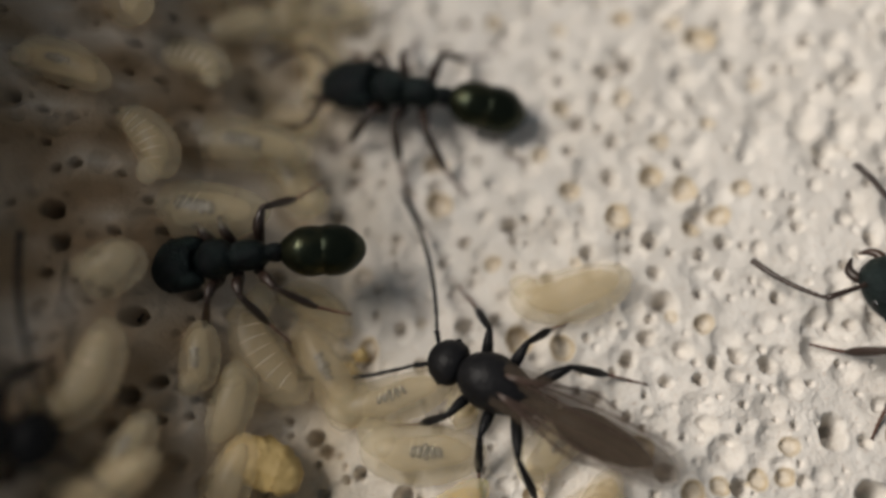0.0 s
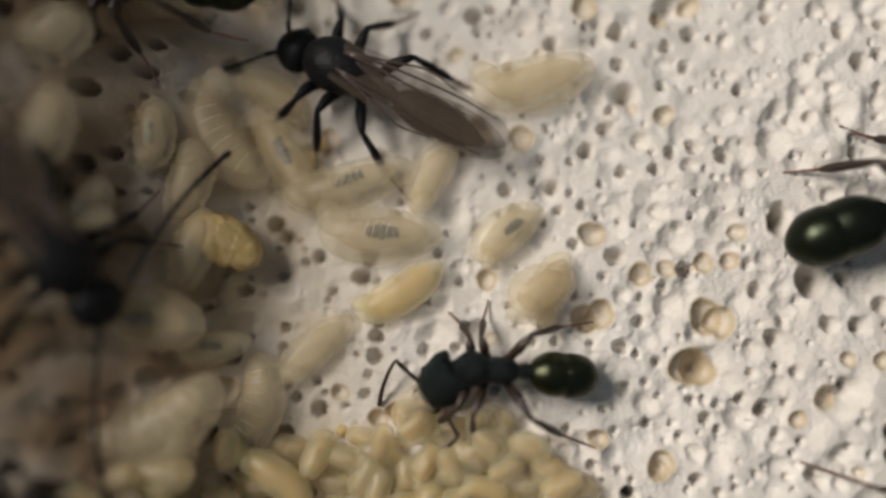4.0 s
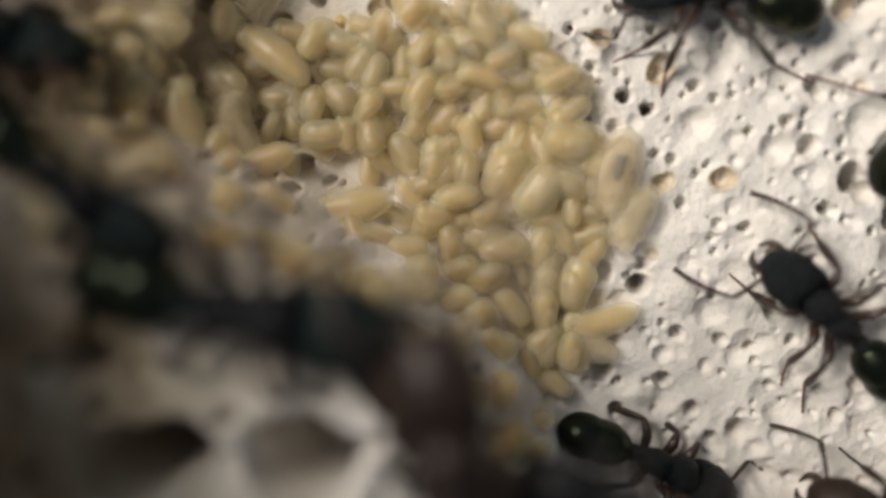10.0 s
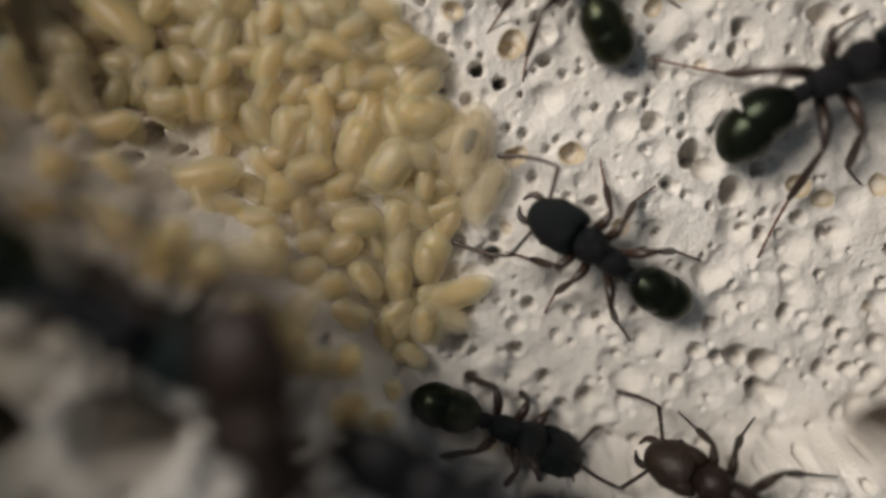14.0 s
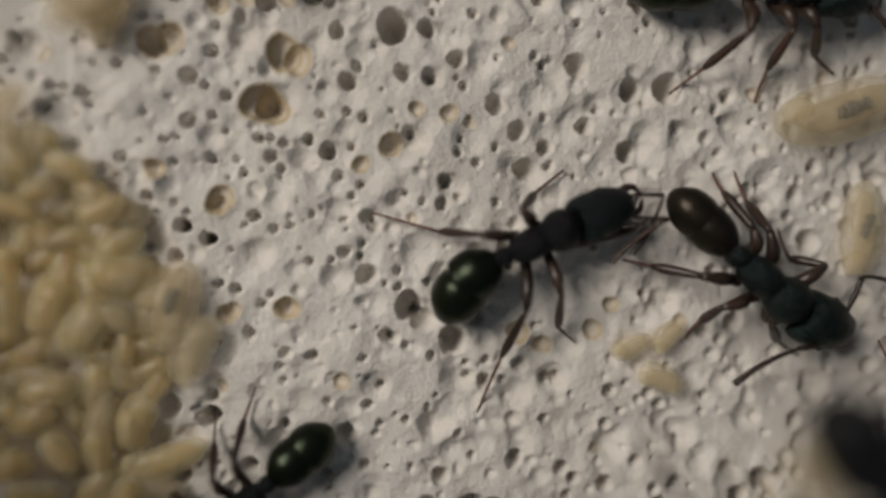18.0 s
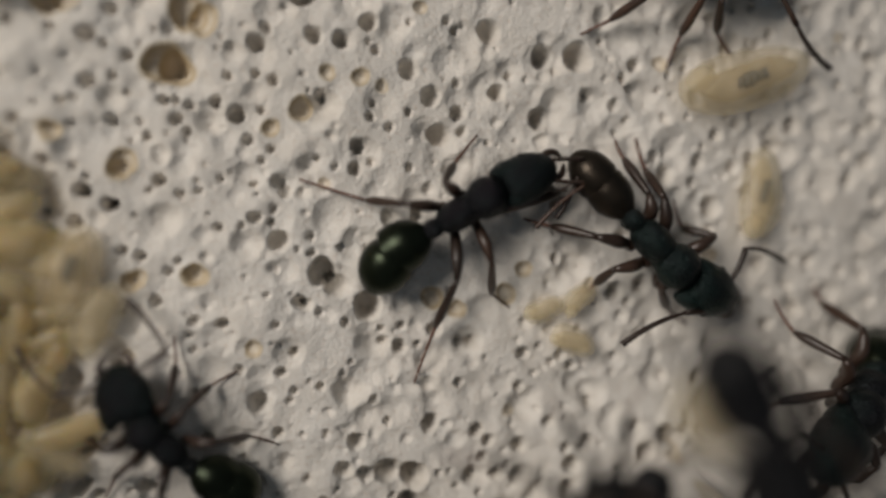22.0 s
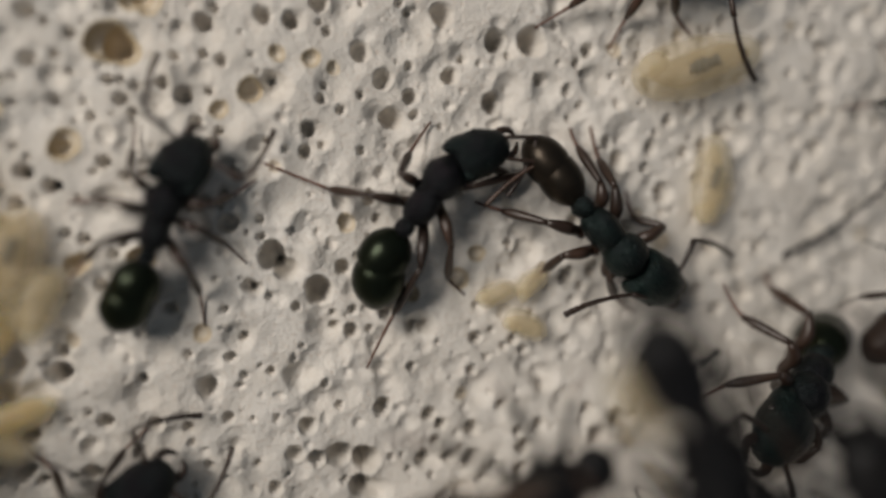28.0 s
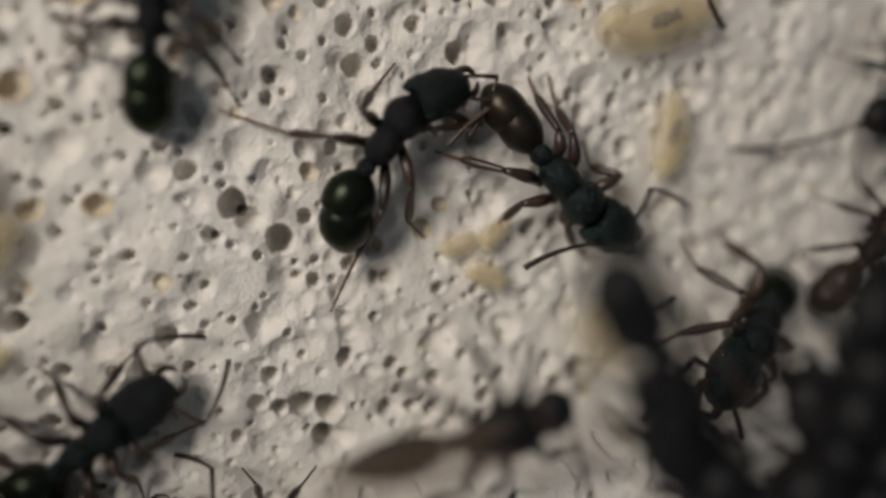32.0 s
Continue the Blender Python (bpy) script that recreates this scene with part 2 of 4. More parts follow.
def relief(x, y):
    """Height of the bare block: a level floor, a steep rim along the near side and a slope up to the added west blocks.
    """
    x, y = np.asarray(x, float), np.asarray(y, float)
    s = (y - rim_y(x)) * 0.86
    top = np.interp(x, [-40, -12, -9, -6.5, 0, 5, 10, 14, 19], [8, 7, 5, 2, 2, 2.0, 2.6, 4.2, 6.5])
    z = top * (1 - smooth(-0.5, np.interp(x, [-9, -6], [0.8, 0.2]) + np.interp(x, [-9, -6], [0.4, 0.1]) * top, s)) + 0.5 * (1 - smooth(-6, 0, s))
    z = np.maximum(z, 5.0 * smooth(-15.8, -22.5, x) + 4.0 * smooth(-22, -30, x))
    z = z + 0.10 * np.sin(x * 0.61 + 1.3 * np.sin(y * 0.37)) * np.sin(y * 0.53 + 0.7)
    return z
# Old pores of the floor that stand out, by stretch: x, y, radius.
EAST_DARK = [(4.0, 2.8, 0.32), (4.7, 2.0, 0.32), (1.1, 3.7, 0.27), (6.6, 4.1, 0.37), (8.3, 1.4, 0.35), (9.6, 3.4, 0.47), (8.4, 3.4, 0.38), (2.4, 0.4, 0.24),
    (2.3, -0.3, 0.22), (5.6, 1.5, 0.26), (9.9, 2.2, 0.24), (6.9, 2.2, 0.28), (5.0, 0.8, 0.36), (0.0, -0.7, 0.23), (1.3, -3.5, 0.45), (0.6, -4.4, 0.24),
    (0.0, -2.5, 0.33), (3.3, -10.0, 0.41), (1.9, -9.8, 0.29), (9.6, -10.2, 0.33), (13.1, -9.4, 0.40), (12.3, -10.0, 0.39), (4.0, -11.1, 0.38), (12.0, -4.1, 0.34),
    (11.0, -4.3, 0.33), (-4.7, -1.4, 0.21), (-5.4, -1.0, 0.21), (-4.8, -6.9, 0.28), (2.7, -4.6, 0.46), (14.6, -1.5, 0.39), (4.7, -8.5, 0.30)]
EAST_BROWN = [(-4.4, 5.7, 0.40), (-2.4, 5.9, 0.36), (-2.5, 4.2, 0.63), (-3.2, 2.7, 0.69), (-4.4, -0.2, 0.48), (-6.3, 4.4, 0.50), (-2.4, -3.5, 0.40), (-4.1, -3.6, 0.33),
    (-6.3, 0.7, 0.34), (4.8, -4.4, 0.41), (5.6, -4.8, 0.34), (7.8, -3.5, 0.31), (7.2, -4.3, 0.38), (-0.8, -5.8, 0.31), (1.5, 2.6, 0.28), (2.5, 2.5, 0.32),
    (-0.2, 0.9, 0.31), (0.7, 1.5, 0.42), (10.1, -4.1, 0.28), (2.1, 6.8, 0.53)]
WEST_BROWN = [(-14.3, 2.6, 0.34), (-13.1, 1.7, 0.37), (-12.5, 1.9, 0.37), (-5.8, 4.5, 0.52), (-3.6, 5.8, 0.34), (-2.9, 2.6, 0.60), (-4.5, -0.4, 0.37), (-5.8, 7.1, 0.49),
    (-9.3, 5.9, 0.40), (-1.6, 5.9, 0.33), (-2.1, 4.0, 0.54), (-6.2, 0.7, 0.31), (-2.5, -3.5, 0.41), (-4.3, -3.7, 0.33), (-17.9, 2.9, 0.55)]
WEST_DARK = [(-16.2, 1.3, 0.39), (-15.0, 2.1, 0.27), (0.8, 5.1, 0.52), (-5.5, -1.0, 0.24), (-4.8, -1.4, 0.20), (-6.9, 8.8, 0.22), (-16.2, 8.3, 0.28), (-4.2, 2.9, 0.17),
    (-13.4, 6.3, 0.30), (-6.5, -2.2, 0.28), (-7.2, 1.0, 0.18), (-4.6, 4.2, 0.21), (-13.5, 2.5, 0.19), (-3.9, 1.0, 0.15), (-6.5, -0.1, 0.19), (0.2, 7.3, 0.36),
    (0.2, -1.0, 0.22)]
NORTH_BROWN = [(-11.5, 16.1, 0.57), (-5.3, 14.9, 0.50), (-1.8, 14.6, 0.41), (-6.7, 19.4, 0.37), (-11.5, 17.7, 0.46), (-2.9, 14.2, 0.34), (-9.8, 13.7, 0.31), (-6.8, 16.1, 0.40),
    (-3.9, 16.3, 0.47), (-2.8, 15.7, 0.46), (-7.7, 17.6, 0.33), (-9.2, 10.9, 0.53), (-7.8, 10.5, 0.48), (-3.9, 22.9, 0.42), (-1.2, 21.6, 0.62), (-14.3, 11.1, 0.43),
    (-0.9, 15.5, 0.34), (-3.4, 17.6, 0.36), (-8.8, 23.4, 0.35)]
NORTH_DARK = [(-8.4, 15.2, 0.22), (-10.7, 14.6, 0.24), (-6.1, 18.8, 0.33), (-0.3, 20.4, 0.32), (-4.0, 20.9, 0.41), (-4.9, 20.7, 0.42), (-12.9, 18.8, 0.26), (-10.7, 22.5, 0.27),
    (-15.3, 19.0, 0.22), (0.1, 7.0, 0.42), (-2.2, 12.5, 0.22), (-2.6, 21.9, 0.17), (-5.0, 10.6, 0.29), (-7.4, 23.7, 0.20), (-9.8, 23.5, 0.27), (-11.0, 24.4, 0.25),
    (-8.8, 22.5, 0.22), (-8.7, 17.9, 0.25), (-5.4, 18.4, 0.24), (-6.6, 17.6, 0.28)]
SOUTH_DARK = [(-4.8, -6.9, 0.36), (-6.0, -6.5, 0.40), (-5.4, -11.0, 0.26), (-1.6, -11.5, 0.30), (-3.0, -10.9, 0.26), (0.8, -4.5, 0.21), (-7.0, -11.6, 0.30), (-3.6, -8.4, 0.24),
    (4.2, -10.2, 0.46), (-3.4, -0.7, 0.21), (-2.2, -8.6, 0.22), (-2.4, -11.8, 0.24), (-5.5, -1.0, 0.21), (-4.8, -1.4, 0.21), (-6.6, -2.3, 0.32), (-5.9, -9.7, 0.41),
    (-15.5, -3.1, 0.36), (-14.6, -3.6, 0.18)]

FIGHT_DARK = [(1.9, 3.6, 0.25), (1.3, 1.9, 0.18), (3.4, 1.0, 0.16), (2.8, 1.3, 0.16), (4.0, 1.5, 0.14), (-2.5, 1.5, 0.18), (-2.9, 1.1, 0.21), (-0.7, -0.8, 0.14), (4.3, -1.7, 0.25), (2.0, -5.1, 0.16), (6.1, -5.9, 0.21), (5.7, -5.9, 0.2), (4.3, -5.9, 0.14), (9.1, -6.4, 0.2), (9.5, -6.8, 0.21), (7.8, -6.3, 0.23), (-0.0, -6.6, 0.18), (0.4, -7.2, 0.14)]
FIGHT_EDGE = [(1.2, -7.1, 0.14), (6.1, -10.4, 0.29), (6.5, -9.8, 0.2), (8.9, -3.2, 0.18), (-2.5, -4.9, 0.21), (-1.7, -5.0, 0.2), (-3.2, -3.4, 0.16), (-1.4, 2.4, 0.16), (-0.6, 2.5, 0.16)]
BROOD_DARK = [(-15.2, 6.9, 0.16), (-16.0, 6.5, 0.2), (-7.3, 7.6, 0.14), (-6.8, 8.0, 0.18), (-4.8, 3.2, 0.14), (-13.0, 4.3, 0.25), (-16.0, 4.8, 0.18), (-7.2, -0.5, 0.14), (-6.4, -0.3, 0.12), (-5.7, -0.3, 0.14), (-15.5, -3.9, 0.27), (1.7, -3.9, 0.36), (-3.6, -4.3, 0.21)]
HEAP_DARK = [(-0.7, -1.8, 0.21), (-1.3, -8.8, 0.18), (-4.2, -11.0, 0.12), (-5.7, -8.6, 0.34), (2.6, -10.0, 0.27)]


def carve():
    """The floor: a fine sheet with round pores sunk into it, the lined ones stained brown."""
    rng = np.random.RandomState(4)
    xs, ys = np.arange(X0, X1, STEP), np.arange(Y0, Y1, STEP)
    nx, ny = len(xs), len(ys)
    GX, GY = np.meshgrid(xs, ys)
    Z = relief(GX, GY)
    stain = np.zeros_like(Z)
    pores = []
    for group, lined in ((EAST_DARK, 0), (EAST_BROWN, 1), (WEST_BROWN, 1), (WEST_DARK, 0), (NORTH_BROWN, 1), (NORTH_DARK, 0), (SOUTH_DARK, 0), (FIGHT_DARK, 0), (FIGHT_EDGE, 0), (BROOD_DARK, 0), (HEAP_DARK, 0)):
        pores += [(x, y, r * (0.84 if lined else 1.0), lined) for x, y, r in group]
    # shallow overlapping cups give the lumpy ground between the pores
    for _ in range(5200):
        x, y, r = rng.uniform(X0, X1), rng.uniform(Y0, Y1), rng.uniform(0.22, 0.6)
        i0, i1 = max(0, int((x - r - X0) / STEP)), min(nx, int((x + r - X0) / STEP) + 2)
        j0, j1 = max(0, int((y - r - Y0) / STEP)), min(ny, int((y + r - Y0) / STEP) + 2)
        d = np.hypot(GX[j0:j1, i0:i1] - x, GY[j0:j1, i0:i1] - y) / r
        Z[j0:j1, i0:i1] -= rng.uniform(0.15, 0.56) * r * np.clip(1 - d * d, 0, 1) * rng.choice((1, 1, 1, 1, -0.5))
    cells = {}

    def free(x, y, r):
        i, j = int(x // 1.2), int(y // 1.2)
        for a in (i - 1, i, i + 1):
            for b in (j - 1, j, j + 1):
                for px, py, pr in cells.get((a, b), ()):
                    if (px - x) ** 2 + (py - y) ** 2 < (pr + r + 0.03) ** 2:
                        return False
        return True

    listed = len(pores)
    for x, y, r, k in pores:
        cells.setdefault((int(x // 1.2), int(y // 1.2)), []).append((x, y, r))
    pores += [(-13.6, -10.0, 1.30, 0), (-17.7, -10.0, 1.00, 0), (-18.6, -12.3, 1.10, 0), (-16.6, -9.7, 0.90, 0), (-9.9, -10.9, 0.3, 0), (-18.6, -7.4, 0.6, 0), (13.5, -9.6, 0.35, 0)]
    for big in range(8400):
        x, y = rng.uniform(X0, X1), rng.uniform(Y0, Y1)
        r = 0.06 + 0.10 * rng.rand() ** 1.5 if big > 3900 else 0.13 + 0.2 * rng.rand() ** 1.8
        if free(x, y, r):
            lined = 0.8 * float(rng.rand() < 0.05 and r > 0.16)
            pores.append((x, y, r, lined))
            cells.setdefault((int(x // 1.2), int(y // 1.2)), []).append((x, y, r))
    for k, (x, y, r, lined) in enumerate(pores):
        R = r * 1.7
        i0, i1 = max(0, int((x - R - X0) / STEP)), min(nx, int((x + R - X0) / STEP) + 2)
        j0, j1 = max(0, int((y - R - Y0) / STEP)), min(ny, int((y + R - Y0) / STEP) + 2)
        if i1 <= i0 or j1 <= j0:
            continue
        dx, dy = GX[j0:j1, i0:i1] - x, GY[j0:j1, i0:i1] - y
        an = np.arctan2(dy, dx)
        ph = rng.uniform(0, 6.28, 3)
        wob = 1 + 0.07 * np.sin(2 * an + ph[0]) + 0.04 * np.sin(3 * an + ph[1]) + 0.02 * np.sin(5 * an + ph[2])
        d = np.hypot(dx, dy) / (r * wob)
        shallow = k >= listed and rng.rand() < 0.36 and r < 0.5
        deep = r * (rng.uniform(0.65, 1.05) if lined else rng.uniform(0.6, 1.1) if shallow else rng.uniform(1.9, 3.0) * (1.9 if r > 0.7 else 1))
        Z[j0:j1, i0:i1] -= deep * np.clip(1 - d ** (2.2 if shallow or lined else 4.2), 0, 1) ** (0.9 if shallow or lined else 0.8)
        Z[j0:j1, i0:i1] += 0.05 * r * np.exp(-((d - 1.12) / 0.16) ** 2) * (1 + lined)
        if lined:
            stain[j0:j1, i0:i1] = np.maximum(stain[j0:j1, i0:i1], lined * np.clip((1.2 - d) / 0.2, 0, 1) * (0.45 + 0.55 * np.exp(-((d - 0.95) / 0.22) ** 2)))
    # rough grain between the pores
    for k, amp in ((1, 0.006), (3, 0.016), (9, 0.045)):
        g = rng.randn(ny // k + 3, nx // k + 3)
        g = (g[:-1, :-1] + g[1:, :-1] + g[:-1, 1:] + g[1:, 1:]) * 0.5
        u, v = np.arange(nx) / k, np.arange(ny) / k
        a, b = u.astype(int), v.astype(int)
        fu, fv = (u - a)[None], (v - b)[:, None]
        Z += amp * ((g[b][:, a] * (1 - fu) + g[b][:, a + 1] * fu) * (1 - fv) + (g[b + 1][:, a] * (1 - fu) + g[b + 1][:, a + 1] * fu) * fv)
    # brown nest dirt in patches over the west slope, with painted shade deepening westward
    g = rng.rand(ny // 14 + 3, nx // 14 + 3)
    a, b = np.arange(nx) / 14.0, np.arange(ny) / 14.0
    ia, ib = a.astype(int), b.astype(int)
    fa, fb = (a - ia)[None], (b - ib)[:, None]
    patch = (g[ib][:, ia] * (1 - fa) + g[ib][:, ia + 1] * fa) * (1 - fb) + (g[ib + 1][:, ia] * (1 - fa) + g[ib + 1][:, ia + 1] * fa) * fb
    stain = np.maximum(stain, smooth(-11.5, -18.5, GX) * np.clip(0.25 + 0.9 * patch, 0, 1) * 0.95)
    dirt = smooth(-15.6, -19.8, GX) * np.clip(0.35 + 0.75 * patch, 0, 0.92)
    co = np.stack([GX, GY, Z], -1).reshape(-1, 3) * MM
    k = np.arange(nx * ny).reshape(ny, nx)
    quad = np.stack([k[:-1, :-1], k[:-1, 1:], k[1:, 1:], k[1:, :-1]], -1).reshape(-1, 4)
    me = bpy.data.meshes.new("floor")
    me.vertices.add(nx * ny)
    me.vertices.foreach_set("co", co.ravel())
    me.loops.add(quad.size)
    me.loops.foreach_set("vertex_index", quad.ravel().astype(np.int32))
    me.polygons.add(len(quad))
    me.polygons.foreach_set("loop_start", np.arange(0, quad.size, 4, dtype=np.int32))
    me.polygons.foreach_set("loop_total", np.full(len(quad), 4, dtype=np.int32))
    me.polygons.foreach_set("use_smooth", np.ones(len(quad), dtype=bool))
    lay = me.attributes.new("stain", "FLOAT", "POINT")
    lay.data.foreach_set("value", stain.ravel().astype(np.float32))
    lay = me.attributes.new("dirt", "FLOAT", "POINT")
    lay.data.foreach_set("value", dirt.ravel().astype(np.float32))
    me.update(calc_edges=True)
    me.materials.append(CONCRETE)
    return tagged(new("floor", me), "off-white porous concrete floor pitted with round grey and brown pores", "floor", kind="structure")


floor = carve()


def block_sides():
    """Plain outer body of the block under and around the carved sheet, open where the sheet lies; its tall west pieces
    are added to cast shade.
    """
    # west, ledge, notch and corner: unseen blockers, heights set by where their shade falls
    for name, x0, x1, y0, y1, top in (("block_west", -46, X0 + 6.5, 14.0, 25.0, 24.4), ("block_ledge", -46, X0 + 6.5, 25.0, 60, 26.0), ("block_notch", -46, X0 + 6.5, 2.0, 14.0, 18.6), ("block_corner", -46, -24.0, -60, 2.0, 24.6), ("block_east", X1 - 0.3, 90, -60, 80, 0.2), ("block_south", X0 + 0.3, X1 - 0.3, -60, Y0 + 0.3, 5.6), ("block_north", X0 + 0.3, X1 - 0.3, Y1 - 0.3, 80, 0.2)):
        V = [(x, y, z) for z in (-6, top) for x, y in ((x0, y0), (x1, y0), (x1, y1), (x0, y1))]
        F = [(3, 2, 1, 0), (4, 5, 6, 7), (0, 1, 5, 4), (1, 2, 6, 5), (2, 3, 7, 6), (3, 0, 4, 7)]
        tagged(new("wall_" + name, mesh_of(name, V, F, CONCRETE, False)), "added off-white porous concrete block, out of view around the nest chamber", "wall", kind="structure")


block_sides()

# ---- ants ----


def stand(x, y, heading, z=None, pitch=0.0):
    """Pose of a body standing at x, y on the slope of the ground, facing the heading."""
    d = 1.6
    gx = float(relief(x + d, y) - relief(x - d, y)) / (2 * d)
    gy = float(relief(x, y + d) - relief(x, y - d)) / (2 * d)
    if z is not None:
        gx = gy = 0.0
    up = Vector((-gx, -gy, 1)).normalized()
    h = radians(heading)
    side = up.cross(Vector((math.cos(h), math.sin(h), 0))).normalized()
    fwd = side.cross(up)
    z = float(relief(x, y)) if z is None else z
    m = Matrix((fwd, side, up)).transposed().to_4x4()
    return Matrix.Translation((x * MM, y * MM, z * MM)) @ m @ pose(0, 0, 0, 0, pitch, 0)



def bowed(points, radii, n=8, seg=8):
    R = spline([(*p, r) for p, r in zip(points, radii)], n)
    return sweep(R[:, :3], R[:, 3], R[:, 3], seg, up=(0.31, 0.2, 0.93))


def squashed(k, V, F):
    return [(v[0] * k, v[1] * 0.97, v[2] * 0.95) for v in V], F


def shortened(k, V, F):
    return [(v[0] * k, v[1], v[2]) for v in V], F


HEAD = mesh_of("head", *squashed(0.95, *joined(*[hull([(0.62, 0.30 * s, 0.05, 0.1, 0.1), (0.45, 0.40 * s, 0.04, 0.34, 0.34), (0.2, 0.47 * s, 0.02, 0.34, 0.36), (-0.04, 0.54 * s, 0, 0.22, 0.26), (-0.2, 0.58 * s, 0, 0.06, 0.1)], 12, 12) for s in (1, -1)], hull([(0.0, 0, 0, 0.28, 0.25), (0.06, 0, 0, 0.56, 0.42), (0.35, 0, 0.02, 0.76, 0.54), (0.85, 0, 0.02, 0.78, 0.54), (1.25, 0, 0, 0.62, 0.44), (1.52, 0, -0.06, 0.44, 0.30), (1.66, 0, -0.08, 0.2, 0.16)], 20, 18))), BLACK)
MESO = mesh_of("mesosoma", *shortened(0.87, *hull([(1.45, 0, 0, 0.1, 0.1), (1.25, 0, 0, 0.24, 0.2), (1.02, 0, 0.02, 0.40, 0.36), (0.72, 0, 0.09, 0.56, 0.51), (0.36, 0, 0.11, 0.53, 0.53), (0.02, 0, 0.03, 0.37, 0.43), (-0.16, 0, 0.05, 0.41, 0.46), (-0.55, 0, 0.07, 0.42, 0.46), (-0.9, 0, 0.0, 0.34, 0.36), (-1.1, 0, -0.05, 0.18, 0.18)], 26, 18)), BLACK)
PETIOLE = mesh_of("petiole", *hull([(0.05, 0, -0.1, 0.12, 0.12), (-0.12, 0, 0, 0.24, 0.3), (-0.26, 0, 0.06, 0.26, 0.38), (-0.42, 0, -0.02, 0.2, 0.24), (-0.52, 0, -0.1, 0.12, 0.12)], 12, 12), BLACK)
GASTER_A = mesh_of("gaster", *hull([(0.06, 0, -0.05, 0.16, 0.16), (-0.08, 0, 0, 0.42, 0.40), (-0.4, 0, 0.02, 0.64, 0.62), (-0.72, 0, 0.02, 0.70, 0.67), (-0.98, 0, 0.01, 0.68, 0.65), (-1.05, 0, 0, 0.63, 0.61), (-1.07, 0, 0, 0.2, 0.2)], 22, 20), GASTER)
GASTER_B = mesh_of("rear_segment", *hull([(-0.95, 0, 0, 0.3, 0.3), (-0.98, 0, 0, 0.62, 0.60), (-1.06, 0, 0, 0.665, 0.64), (-1.24, 0, 0.01, 0.715, 0.68), (-1.65, 0, -0.02, 0.68, 0.64), (-1.95, 0, -0.08, 0.48, 0.46), (-2.12, 0, -0.14, 0.27, 0.28), (-2.19, 0, -0.17, 0.07, 0.08)], 20, 18), GASTER)
MALE_HEAD = mesh_of("head", *hull([(0.0, 0, 0, 0.2, 0.2), (0.1, 0, 0, 0.52, 0.4), (0.42, 0, 0, 0.66, 0.5), (0.78, 0, -0.02, 0.54, 0.42), (0.98, 0, -0.1, 0.26, 0.22), (1.04, 0, -0.12, 0.1, 0.1)], 16, 16), MALE)
MALE_THORAX = mesh_of("mesosoma", *hull([(1.15, 0, -0.05, 0.2, 0.2), (1.0, 0, 0, 0.5, 0.44), (0.5, 0, 0.12, 0.76, 0.64), (-0.1, 0, 0.14, 0.72, 0.62), (-0.7, 0, 0.06, 0.5, 0.5), (-1.15, 0, -0.05, 0.24, 0.28)], 18, 16), MALE)
MALE_GASTER = mesh_of("gaster", *hull([(0.0, 0, 0, 0.12, 0.12), (-0.25, 0, 0.02, 0.36, 0.34), (-0.9, 0, 0.03, 0.55, 0.5), (-1.6, 0, 0, 0.5, 0.46), (-2.3, 0, -0.05, 0.34, 0.32), (-2.8, 0, -0.1, 0.08, 0.1)], 20, 16), MALE)


def mandible(side):
    return bowed([(-0.05, 0.2 * side, 0), (0.2, 0.36 * side, -0.02), (0.45, 0.3 * side, -0.04), (0.6, 0.04 * side, -0.05)], [0.13, 0.13, 0.10, 0.03], 9, 8)


MANDIBLE = {s: mesh_of("mandible", *mandible(s), LEG) for s in (1, -1)}
EYEBALL = mesh_of("eye", *hull([(-0.13, 0, 0, 0.02, 0.02), (-0.08, 0, 0, 0.1, 0.08), (0, 0, 0, 0.13, 0.1), (0.08, 0, 0, 0.1, 0.08), (0.13, 0, 0, 0.02, 0.02)], 9, 10), EYE)


def antenna(head, at, side, spread, bend, scape, whip, mat, thin=1.0):
    """An elbowed antenna under the head: a scape, and a segmented whip as its sub-part."""
    a = radians(spread) * side
    tip = Vector((math.cos(a) * scape, math.sin(a) * scape, 0.15 * scape))
    ob = part("antenna", bowed([(0, 0, 0), tuple(tip * 0.5 + Vector((0, 0.04 * side, 0.05))), tuple(tip)], [0.06 * thin, 0.065 * thin, 0.08 * thin], 7), mat, None, at=at)
    ob.parent = head
    b = a + radians(bend) * side
    n = 12
    P, R = [tip], [0.05 * thin]
    for i in range(n):
        b2 = b - radians(2.2 * i) * side
        P.append(P[-1] + Vector((math.cos(b2), math.sin(b2), -0.22 if whip < 3 else -0.07)) * whip / n)
        R.append((0.06 + 0.003 * i) * thin)
    Q, S = [], []
    for p, q, r in zip(P[:-1], P[1:], R):
        Q += [p.lerp(q, 0.1), p.lerp(q, 0.5), p.lerp(q, 0.9)]
        S += [r * 0.82, r * 1.05, r * 0.85]
    return ob, sweep([tuple(p) for p in Q], S, S, 7, up=(0.2, 0.1, 1))


PLAN = ((20, -12, -22), (-12, 8, 16), (-18, 8, 16))


